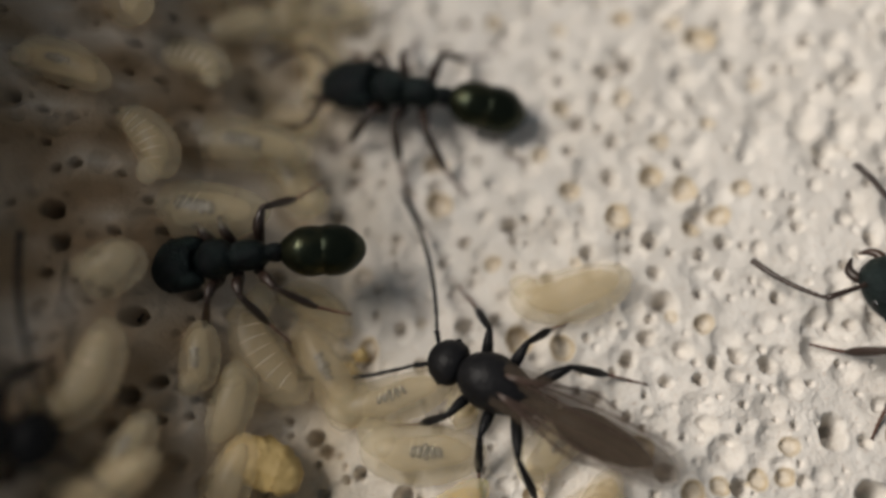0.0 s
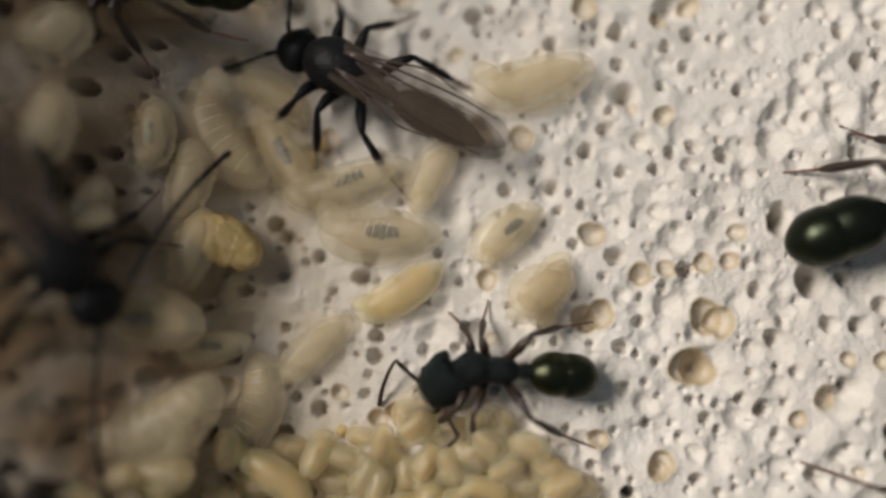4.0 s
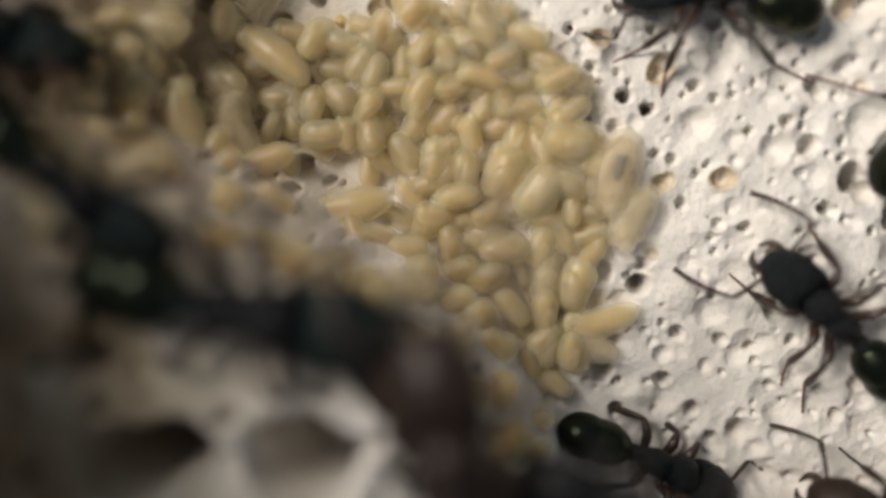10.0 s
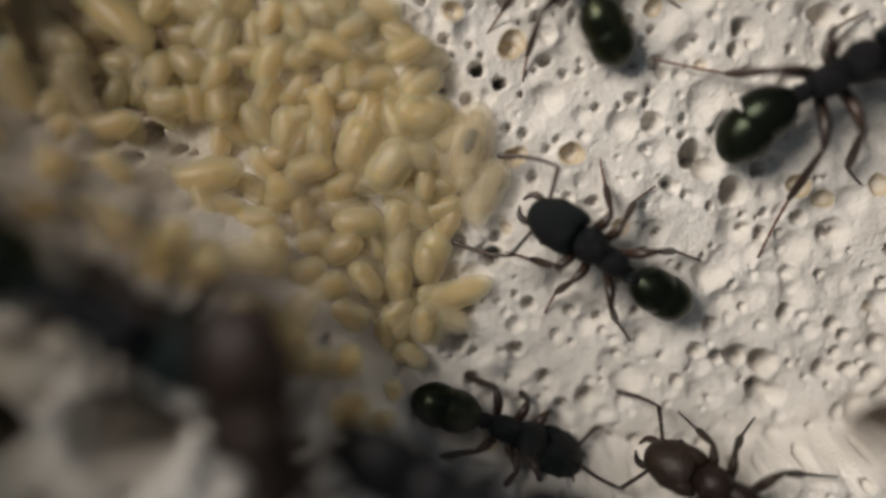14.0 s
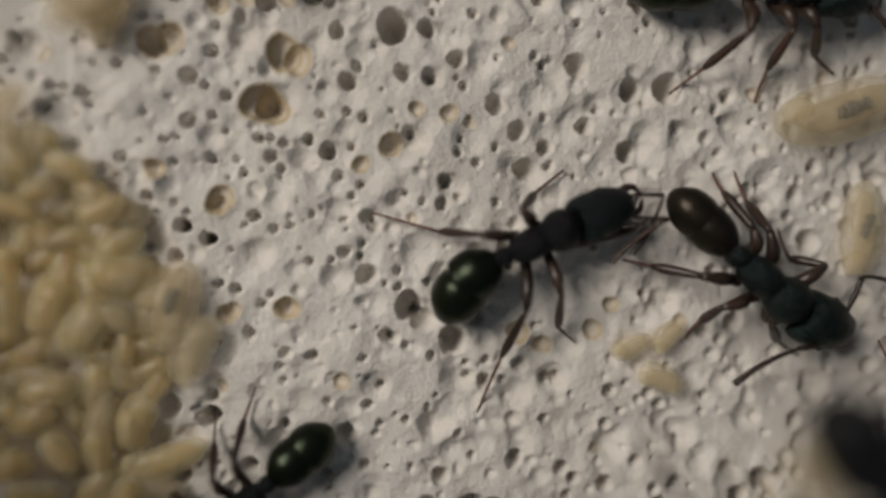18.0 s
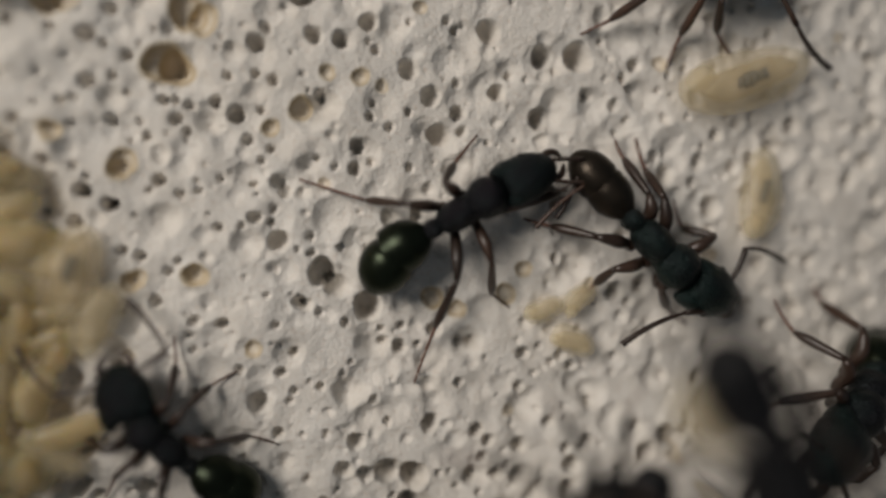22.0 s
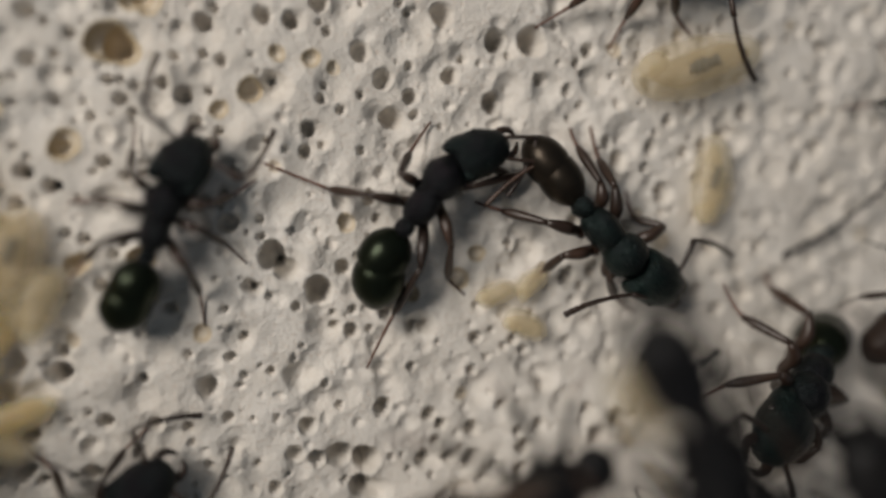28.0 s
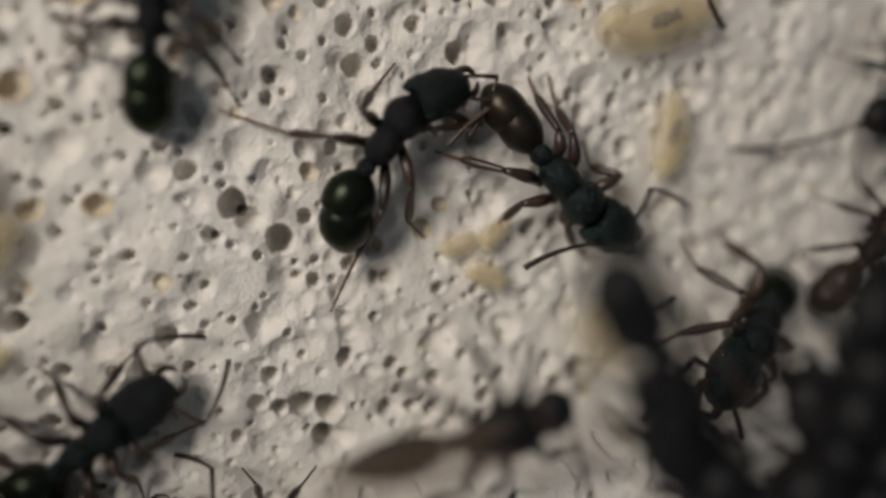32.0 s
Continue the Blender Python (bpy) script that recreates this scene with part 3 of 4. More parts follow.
def leg_pieces(hip, at, knee, ank, tip, mat):
    """Femur, tibia and tarsus through the given joints, which are measured from the hip."""
    k, a, t = Vector(knee), Vector(ank), Vector(tip)
    out = Vector((k.x, k.y, 0)).normalized()
    c = Vector((0, 0, -0.1))
    femur = part("leg", bowed([c, out * 0.22 + Vector((0, 0, -0.06)), k * 0.55 + Vector((0, 0, 0.10)), k], [0.17, 0.14, 0.165, 0.085], 11), mat, hip, at=at)
    part("tibia", bowed([k, k.lerp(a, 0.3), k.lerp(a, 0.75), a], [0.075, 0.105, 0.125, 0.07], 9), mat, femur)
    sag = Vector((0, 0, -0.05))
    steps, thick = [], []
    for i in range(5):
        p, q = a.lerp(t, i / 5), a.lerp(t, (i + 1) / 5)
        steps += [p.lerp(q, 0.08) + sag * math.sin(math.pi * i / 5), p.lerp(q, 0.9) + sag * math.sin(math.pi * (i + 0.9) / 5)]
        thick += [0.04 - 0.003 * i, 0.052 - 0.004 * i]
    part("tarsus", sweep([tuple(v) for v in steps], thick, thick, 6, up=(0.31, 0.2, 0.93)), TARSUS, femur, "thin jointed reddish tarsus")
    return femur


def leg(root, at, yaw, side, size, mat, foot, reach=1.0, plan=(0, 0, 0)):
    """A walking leg: yaw points to the foot; plan turns femur, tibia and tarsus off that line. foot: how far the sole lies under the hip."""
    def on(p, turn, d, z):
        a = radians(yaw + turn) * side
        return p + Vector((math.cos(a) * d * size * reach, math.sin(a) * d * size * reach, 0)), z

    o = Vector((0, 0, 0))
    k, zk = on(o, plan[0], 1.12, 0.5 * size)
    a, za = on(k, plan[1], 0.92, -foot + 0.34)
    t, zt = on(a, plan[2], 1.05, -foot + 0.05)
    return leg_pieces(root, at, (k.x, k.y, zk), (a.x, a.y, za), (t.x, t.y, zt), mat)


def ant(label, x, y, heading, z=None, seed=0, head_bend=0, gaster_bend=0, rear_bend=0, gaster_drop=12, size=1.0, spread=(62, 62), elbow=(-55, -55), yaws=None, pitch=0, reach=0.88, group="worker ants", lift=1.15, stretch=None, shell=None, head_drop=10, posed=None):
    """A worker ant, standing at the middle of its waist; heading in degrees from east."""
    rng = np.random.RandomState(seed)
    root = new("ant")
    tagged(root, label, "ant", group)
    c = lift
    part("mesosoma", MESO, BLACK, root, "ridged green-black mesosoma", at=(0, 0, c))
    hd = part("head", HEAD, BLACK, root, "finely sculptured green-black head", at=(1.02, 0, c + 0.03), rz=head_bend, ry=head_drop)
    for s in (1, -1):
        part("mandible", MANDIBLE[s], LEG, hd, "reddish brown mandible", at=(1.3, 0.06 * s, -0.1))
        part("eye", EYEBALL, EYE, hd, at=(0.73, 0.66 * s, 0.12))
        k = 0 if s > 0 else 1
        an, wf = antenna(hd, (1.14, 0.3 * s, 0.1), s, spread[k], elbow[k], 1.25, 1.9, LEG)
        part("whip", wf, LEG, an, "segmented dark brown whip")
    part("petiole", PETIOLE, BLACK, root, at=(-0.9, 0, c - 0.05))
    g = part("gaster", GASTER_A, GASTER, root, "glossy olive-green gaster", at=(-1.32, 0, c - 0.1), rz=gaster_bend, ry=-gaster_drop)
    part("rear_segment", GASTER_B, GASTER, g, at=(-0.9 + 0.9 * math.cos(radians(rear_bend)), 0.9 * math.sin(radians(rear_bend)), 0), rz=rear_bend)
    yw = yaws or [(48 + rng.uniform(-14, 14), 92 + rng.uniform(-14, 14), 138 + rng.uniform(-12, 12)) for _ in (0, 1)]
    legs = []
    for k, s in enumerate((1, -1)):
        for i, (lx, ly, ls) in enumerate(((0.62, 0.3, 0.86), (0.05, 0.3, 0.88), (-0.6, 0.28, 1.05))):
            hip = (lx * 0.87, ly * s, c - 0.28)
            if posed:
                legs.append(leg_pieces(root, hip, *[tuple(Vector(p) / size - Vector(hip)) for p in posed[len(legs)]], LEG))
            else:
                legs.append(leg(root, hip, yw[k][i], s, ls * (stretch or {}).get(len(legs), 1.0), LEG, c - 0.28, reach, PLAN[i]))
    if shell:
        for o in [root] + list(root.children):
            for q in ([o] if o.data else []) + [c for c in o.children if c.data and c not in root.children[:]]:
                q.material_slots[0].link = "OBJECT"
                q.material_slots[0].material = shell
    root.matrix_basis = stand(x, y, heading, z, pitch)
    root.scale = (size,) * 3
    return root, legs


def male(label, x, y, heading, z=None, seed=0, spread=(20, 75), elbow=(8, 12), size=1.06, wing_open=0):
    """A winged male with long thread-like antennae and smoky wings folded over its back."""
    rng = np.random.RandomState(seed)
    root = new("winged_ant")
    tagged(root, label, "winged ant", "winged males")
    c = 1.2
    part("mesosoma", MALE_THORAX, MALE, root, "humped matt black mesosoma", at=(0, 0, c))
    hd = part("head", MALE_HEAD, MALE, root, "small round black head", at=(1.08, 0, c - 0.05), ry=14)
    for s in (1, -1):
        part("eye", EYEBALL, EYE, hd, "large bulging eye", at=(0.45, 0.56 * s, 0.1))
        k = 0 if s > 0 else 1
        an, wf = antenna(hd, (0.85, 0.16 * s, 0.05), s, spread[k], elbow[k], 0.55, 4.7, MALE, 0.95)
        part("whip", wf, MALE, an, "long thread-like whip")
    part("petiole", PETIOLE, MALE, root, at=(-1.1, 0, c - 0.15))
    part("gaster", MALE_GASTER, MALE, root, "slender black gaster", at=(-1.55, 0, c - 0.2), ry=-4)
    for s in (1, -1):
        K = spline([(0.2, 0.42, 0.14), (-0.7, 0.34, 0.34), (-1.8, 0.22, 0.52), (-3.1, 0.14, 0.62), (-4.2, 0.12, 0.54), (-4.75, 0.12, 0.3), (-4.95, 0.12, 0.08)], 26)
        V, F = [], []
        for j, (wx, wy, hw) in enumerate(K):
            for q in np.linspace(-1, 1, 9):
                V.append((wx, (wy + q * hw) * s, 0.05 * math.cos(q * 1.5) + 0.02 * math.sin(wx * 2.3 + q * 3)))
        F = [(j * 9 + i, j * 9 + i + 1, (j + 1) * 9 + i + 1, (j + 1) * 9 + i) for j in range(25) for i in range(8)]
        w = part("wing", (V, F), WING, root, "smoky brown translucent wing", at=(-0.1, 0, c + (0.62 if s > 0 else 0.68)), rz=-wing_open * s, ry=-5 - s)
        for oy, end in ((0.6, -3.0), (0.3, -4.4), (-0.1, -3.7)):
            part("vein", bowed([(0.1, 0.25 * s, 0.06), (-1.2, (0.3 + oy * 0.5) * s, 0.08), (end * 0.7, (0.3 + oy * 0.9) * s, 0.08), (end, (0.3 + oy * 0.7) * s, 0.06)], [0.05, 0.035, 0.03, 0.015], 12, 6), VEIN, w)
    legs = []
    for s in (1, -1):
        for lx, yw, ls in ((0.6, 50, 0.9), (0.0, 100, 0.95), (-0.6, 140, 1.15)):
            legs.append(leg(root, (lx, 0.32 * s, c - 0.4), yw + rng.uniform(-12, 12), s, ls, MALE, c - 0.4, 1.0, PLAN[0 if lx > 0.3 else 1 if lx > -0.3 else 2]))
    root.matrix_basis = stand(x, y, heading, z)
    root.scale = (size,) * 3
    return root, legs
# ---- brood ----
LEVEL = {}


def top_at(x, y):
    return LEVEL.get((round(x / 0.25), round(y / 0.25)), float(relief(x, y)))


def settle(x, y, ln, wd, yaw, sink, cap=9.0):
    """Height at which a lying body rests on floor and neighbours; marks its own top."""
    ca, sa = math.cos(radians(yaw)), math.sin(radians(yaw))
    cells = []
    for u in np.arange(-ln / 2, ln / 2 + 0.01, 0.2):
        w = wd / 2 * math.sqrt(max(0, 1 - (2 * u / ln) ** 2))
        for v in np.arange(-w, w + 0.01, 0.2):
            cells.append((x + u * ca - v * sa, y + u * sa + v * ca, math.sqrt(max(0, 1 - (2 * u / ln) ** 2 - (2 * v / wd) ** 2))))
    hs = sorted(top_at(p[0], p[1]) - (1 - p[2]) * 0 for p in cells)
    base = hs[int(len(hs) * sink)] if hs else float(relief(x, y))
    zc = min(base, float(relief(x, y)) + cap) + wd * 0.46
    for px, py, k in cells:
        key = (round(px / 0.25), round(py / 0.25))
        LEVEL[key] = max(top_at(px, py), zc + wd * 0.5 * k)
    return zc


def grub(ln, wd, curl, rings, seed, plump=0.62, hook=0.0, flat=0.94):
    """A larva lying along x: a rounded, curled, ringed sack whose head end may hook over. Its middle is at the origin."""
    n = 26 if rings else 20
    u = 0.5 - 0.5 * np.cos(np.linspace(0, np.pi, n))
    ang = radians(curl) * (u - 0.5) + radians(hook) * smooth(0.66, 1.0, u)
    step = np.diff(u, prepend=0) * ln * (1 + abs(curl) / 900 + hook / 500)
    xs, ys = np.cumsum(np.cos(ang) * step), np.cumsum(np.sin(ang) * step)
    path = np.stack([xs - xs.mean(), ys - ys.mean(), 0.12 * wd * hook / 100 * smooth(0.6, 1, u)], 1)
    v = 2 * u - 1
    prof = np.clip(1 - np.abs(v) ** (3.2 if ln < 2 else 2.3), 0, 1) ** 0.5 * (1 - 0.16 * v * plump) * (1 - 0.2 * (hook > 0) * smooth(0.55, 0.9, u))
    prof[0] = prof[-1] = 0.12
    r = wd / 2 * prof
    if rings:
        r = r * (1 + 0.03 * np.cos(u * 2 * np.pi * rings))
    return sweep(path, r, r * flat, 12 if ln < 2 else 16, lump=0.01, seed=seed)


def bean(ln, wd, curl, seed):
    """A small larva: a plump sack with its neck and head folded back over the belly."""
    rng = np.random.RandomState(seed)
    k, y = rng.uniform(0.9, 1.1), rng.uniform(-0.06, 0.06) * wd
    bow = 0.0011 * curl * ln
    fold = hull([(0.47 * ln, bow, 0.0, 0.03, 0.03), (0.43 * ln, bow, 0.04 * wd, 0.20 * wd, 0.16 * wd), (0.28 * ln, y, 0.22 * wd, 0.27 * wd * k, 0.22 * wd), (0.08 * ln, y, 0.30 * wd, 0.25 * wd * k, 0.19 * wd),
                 (-0.10 * ln * k, y * 1.5, 0.34 * wd, 0.19 * wd, 0.15 * wd), (-0.19 * ln * k, y * 1.5, 0.33 * wd, 0.03, 0.03)], 14, 12)
    return joined(grub(ln, wd, curl, 9, seed, rng.uniform(0.1, 0.7), 0, 0.9), fold)


def cored(name, skin, core, mat, core_mat):
    """A skin with a denser core inside it, as one mesh of two materials."""
    me = mesh_of(name, *joined(skin, core), mat)
    me.materials.append(core_mat)
    n = len(skin[1])
    me.polygons.foreach_set("material_index", [0] * n + [1] * len(core[1]))
    return me


def inner(ln, wd, curl, seed, k=0.45, flat=0.9):
    """The core of a grub: the same bow, slimmer and lumpier."""
    V, F = grub(ln * 0.78, wd * k, curl * 0.78, 7, seed + 500, 0.3, 0, flat)
    rng = np.random.RandomState(seed)
    return [(x, y + 0.04 * wd * math.sin(9 * x / ln), z + 0.05 * wd + 0.02 * wd * rng.uniform(-1, 1)) for x, y, z in V], F


SMALL = [cored("larva", bean(1.3, 0.76 + 0.04 * (i % 3), c, 40 + i), inner(1.2, 0.78, c, 40 + i, 0.5), CREAM, CORE) for i, c in enumerate((20, 35, -40, 8, 50, 25, -25, 45))]


def larva(kind, x, y, ln, wd, yaw, seed):
    rng = np.random.RandomState(seed)
    mat = CREAM if kind == "cream" else PALE
    flat = 0.9 if ln < 2 else 0.76
    z = settle(x, y, ln, wd * flat, yaw, 0.4)
    root = new("larva")
    words = {"cream": "cream-yellow plump ant larva lying on the brood heap", "pale": "pale translucent ant larva with faint rings",
             "gut": "large translucent ant larva with a dark gut showing through", "seg": "large curled ant larva with white ringed segments"}
    tagged(root, words[kind], "larva", "ant brood")
    curl = rng.uniform(10, 45) * rng.choice((-1, 1)) if kind != "seg" else 75
    skin = grub(ln, wd, curl, 0 if ln < 1.7 else 11, seed, rng.uniform(0.1, 0.8), 0, flat)
    part("body", cored("body", skin, inner(ln, wd, curl, seed, 0.55 if kind == "gut" else 0.62, flat * 0.8), mat, CORE if kind == "cream" else PALE_CORE), mat, root)
    s = 1 if curl > 0 else -1
    k = wd * rng.uniform(0.20, 0.29)
    bend = abs(curl) * 0.0012 * ln
    # the small round head end is tucked over the body
    part("head", hull([(-1.25 * k, 0, 0, 0.02, 0.02), (-1.0 * k, 0, 0, 0.6 * k, 0.5 * k), (-0.2 * k, 0, 0, k, 0.8 * k), (0.7 * k, 0, 0, 0.85 * k, 0.7 * k), (1.2 * k, 0, 0, 0.4 * k, 0.3 * k), (1.35 * k, 0, 0, 0.02, 0.02)], 12, 12), mat, root, at=(-ln * 0.38, (bend + 0.1 * wd) * s, wd * flat * 0.17), rz=-curl * 0.5 + rng.uniform(-30, 30))
    if kind == "gut" or kind == "pale" and ln > 2.4 and rng.rand() < 0.4:
        bars = []
        for i in range(5):
            w, u = wd * rng.uniform(0.07, 0.13) * (1.15 - 0.12 * abs(i - 2)), (i - 2) * ln * 0.05
            bars.append(sweep([(u + 0.02 * wd * math.sin(q * 4 + i), q * w, -0.12 * q * q * wd) for q in np.linspace(-1, 1, 7)], *[wd * rng.uniform(0.055, 0.085) * np.array([0.3, 0.8, 1, 0.9, 1.05, 0.7, 0.25])] * 2, 8, lump=0.15, seed=seed + i, up=(1, 0, 0.2)))
        part("gut", joined(*bars), GUT, root, "dark grey gut showing through the skin", at=(rng.uniform(-0.04, 0.1) * ln, -0.3 * bend * s, wd * flat * 0.31), rz=rng.uniform(-12, 12))
    if kind == "gut" and x < 0:
        for i in range(4):
            gx = (i - 1.5) * ln * 0.055
            w = rng.uniform(0.08, 0.14) * wd
            part("trachea", sweep([(u * w * 0.3, u * w, wd * flat * 0.46 - 0.4 * (u * w) ** 2 / wd) for u in np.linspace(-1, 1, 7)], [0.003, 0.006, 0.009, 0.01, 0.009, 0.006, 0.003], [0.003] + [0.006] * 5 + [0.003], 6), TRACE, root, "fine white breathing tube", at=(gx, rng.uniform(-0.05, 0.05) * wd, 0), rz=rng.uniform(-14, 14))
    if kind == "seg":
        for i in range(7):
            uu = (i - 3) * 0.105
            half = 0.5 * wd * (1 - abs(2 * uu) ** 2.3) ** 0.5
            part("ring", bowed([(0, q * half, half * flat * (1 - q * q) ** 0.5 - 0.008) for q in (-0.5, -0.25, 0, 0.25, 0.5)], [0.004, 0.013, 0.017, 0.013, 0.004], 10, 6), TRACE, root, "shiny white ring", at=(uu * ln, radians(curl) * ln * (uu * uu / 2 - 1 / 24), 0), rz=curl * uu)
    root.matrix_basis = mm_pose(x, y, z, rng.uniform(-6, 6), rng.uniform(-6, 6), yaw)
    return root


CREAM_LARVAE = [(-13.7, -4.3, 2.5, 1.1, 10), (-12.0, -4.1, 1.3, 0.7, -50), (-10.5, -4.1, 1.4, 0.8, 10), (-16.3, -4.8, 1.7, 0.7, -3), (-6.0, -7.9, 2.4, 1.0, 14), (-18.2, -2.0, 2.8, 1.2, -76),
    (-16.3, -2.9, 2.1, 0.9, 13), (-16.1, 0.2, 2.7, 1.1, -38), (-8.9, -10.4, 1.6, 0.9, 50), (-9.0, -9.4, 1.2, 0.7, 54), (-8.2, -9.3, 1.1, 0.6, -75), (-14.0, -2.2, 1.1, 0.7, -81),
    (-9.8, -0.5, 1.4, 0.7, -20), (-10.1, -2.2, 1.2, 0.7, -80), (-11.6, -0.9, 1.6, 0.9, 59), (-12.1, 5.7, 3.2, 1.3, 27)]
PALE_LARVAE = [(-7.9, -3.9, 2.8, 1.4, 25), (-9.3, -5.5, 2.2, 1.1, -15), (-8.9, -7.4, 2.5, 1.2, -60), (-5.7, -3.3, 2.7, 1.6, 73), (-17.6, -0.6, 2.5, 1.4, -50), (-7.7, -6.7, 2.1, 1.1, 83),
    (-5.1, -4.7, 2.2, 1.2, 62), (-7.3, 12.3, 4.0, 1.8, 7), (-8.5, 7.3, 2.7, 1.4, 35), (-15.9, 12.5, 2.8, 1.4, -40), (-18.4, 9.3, 2.7, 1.4, -111), (-14.9, 4.1, 2.9, 1.2, 37),
    (-7.3, 5.4, 2.5, 1.2, 64), (-18.0, 4.3, 2.6, 1.1, 3), (-10.8, 9.4, 2.6, 1.3, 56), (-15.0, 24.4, 3.4, 1.7, 3), (-22.5, 20.0, 3.3, 1.4, -28), (-20.9, 13.5, 1.8, 1.6, 26),
    (9.4, -5.9, 1.5, 0.9, -25), (8.4, -4.8, 1.4, 0.75, 18), (9.6, -4.5, 1.3, 0.75, 38), (-20.8, 7.4, 3.3, 1.3, 15), (-7.6, 5.3, 2.1, 1.6, 23)]
GUT_LARVAE = [(-13.5, 9.4, 4.1, 1.6, 9), (-12.6, 7.6, 3.9, 1.9, -8), (-19.2, 5.1, 3.4, 1.9, -9), (-20.5, 8.1, 2.5, 1.3, 59), (-19.1, 10.9, 2.2, 1.3, 85), (-18.4, 18.4, 5.7, 2.1, -11),
    (-19.3, 15.7, 5.3, 2.1, -11), (15.3, 2.85, 5.0, 2.0, 14), (16.1, -1.0, 3.1, 1.4, 84)]
SEG_LARVAE = [(-17.4, 11.2, 4.1, 1.8, -64), (-19.2, 2.3, 4.4, 2.0, 18)]


def brood():
    k = 100
    for rows, kind in ((GUT_LARVAE, "gut"), (SEG_LARVAE, "seg"), (PALE_LARVAE, "pale")):
        for row in rows:
            larva(kind, *row, k)
            k += 1
    rng = np.random.RandomState(21)
    taken = [(r[0], r[1]) for r in GUT_LARVAE + SEG_LARVAE + PALE_LARVAE]
    tries = 0
    while len(taken) < 34 + 26 and tries < 3000:
        tries += 1
        x, y = rng.uniform(-26, -15.5), rng.uniform(2.5, 27)
        if x > -17.5 and 4 < y < 9.5 or x < -19.5 and y < 8 or x < -21.5 or x > -23 and 12.5 < y < 17.5 or min((x - a) ** 2 + (y - b) ** 2 for a, b in taken) < 3.6:
            continue
        taken.append((x, y))
        ln = rng.uniform(2.6, 4.2)
        larva(rng.choice(["pale", "gut", "pale", "seg"]), x, y, ln, ln * rng.uniform(0.4, 0.5), rng.uniform(0, 180), k)
        k += 1
    # the heap of small larvae and eggs
    rng = np.random.RandomState(11)
    heap = [(-20.6, 0.8), (-17.4, 1.2), (-14.5, 1.0), (-11.0, 1.8), (-8.4, 1.0), (-7.4, -0.8), (-6.4, -2.2), (-6.2, -5), (-6.6, -9), (-8.4, -11.6), (-12, -9.2), (-16, -6.4), (-19.5, -4.4), (-21, -1.8)]

    def inside(x, y):
        c = False
        for (ax, ay), (bx, by) in zip(heap, heap[1:] + heap[:1]):
            if (ay > y) != (by > y) and x < (bx - ax) * (y - ay) / (by - ay) + ax:
                c = not c
        return c

    for x, y, ln, yaw in ((-18.8, 1.0, 2.6, 60), (-17.0, -2.2, 2.5, -70), (-18.6, -3.2, 2.2, 20), (-19.6, -0.6, 2.4, -40), (-13.2, -0.4, 2.4, -60), (-15.4, -1.6, 2.7, -45), (-12.2, -6.6, 2.5, 12), (-10.4, -8.2, 2.3, 60), (-14.0, -6.0, 2.2, 25), (-7.4, -0.4, 2.2, -25), (-9.2, 0.6, 2.6, -65), (-6.4, -8.6, 2.1, -30), (-10.9, 0.4, 2.5, 30)):
        larva("pale", x, y, ln, ln * 0.48, yaw, k)
        k += 1
    lying = [r for r in CREAM_LARVAE + PALE_LARVAE]

    def crowded(x, y, rad):
        """How many lying bodies reach over this spot."""
        n = 0
        for ax, ay, al, aw, ayaw in lying:
            ux, uy = math.cos(radians(ayaw)), math.sin(radians(ayaw))
            half = max(0, (al - aw) / 2)
            q = max(-half, min(half, (x - ax) * ux + (y - ay) * uy))
            n += (x - ax - q * ux) ** 2 + (y - ay - q * uy) ** 2 < (0.42 * aw + rad) ** 2
        return n

    made = tries = 0
    while made < 185 and tries < 12000:
        tries += 1
        x, y = rng.uniform(-21, -5.6), rng.uniform(-11.6, 1.8)
        ln = 1.15 + 0.7 * rng.rand() ** 2
        near = crowded(x, y, 0.25 * ln)
        if not inside(x, y) or relief(x, y) > 4.2 and x > -18.5 or (x + 14.6) ** 2 + (y + 3.6) ** 2 < 1.2 or near > (0 if tries < 5000 else 1):
            continue
        yaw = rng.uniform(0, 360)
        lying.append((x, y, ln, 0.6 * ln, yaw))
        f = ln / 1.3
        z = settle(x, y, ln, 0.7 * f, yaw, 0.3, rng.uniform(0.1, 0.7))
        ob = new("larva", SMALL[made % 8])
        ob.matrix_basis = mm_pose(x, y, z, rng.uniform(-22, 22), rng.uniform(-14, 14), yaw) @ Matrix.Diagonal((f, f * rng.uniform(0.92, 1.18), f * 0.94, 1))
        tagged(ob, "small cream-yellow ant larva heaped among others", "larva", "ant brood")
        made += 1
    for row in CREAM_LARVAE:
        larva("cream", *row, k)
        k += 1


brood()


def wax_lump(x, y):
    V, F = sweep([(u * 2.5 - 1.25, 0.1 * math.sin(u * 5), 0) for u in np.linspace(0, 1, 14)], 0.78 * np.sin(np.linspace(0.12, 3.02, 14)) ** 0.5, 0.6 * np.sin(np.linspace(0.12, 3.02, 14)) ** 0.5, 18, lump=0.17, seed=2)
    ob = new("cocoon_lump", mesh_of("cocoon_lump", V, F, YELLOW))
    ob.matrix_basis = mm_pose(x, y, float(relief(x, y)) + 0.85, 0, 8, -24)
    tagged(ob, "lumpy yellow crumb of food with rough grainy skin", "food crumb")


wax_lump(-17.45, 7.55)


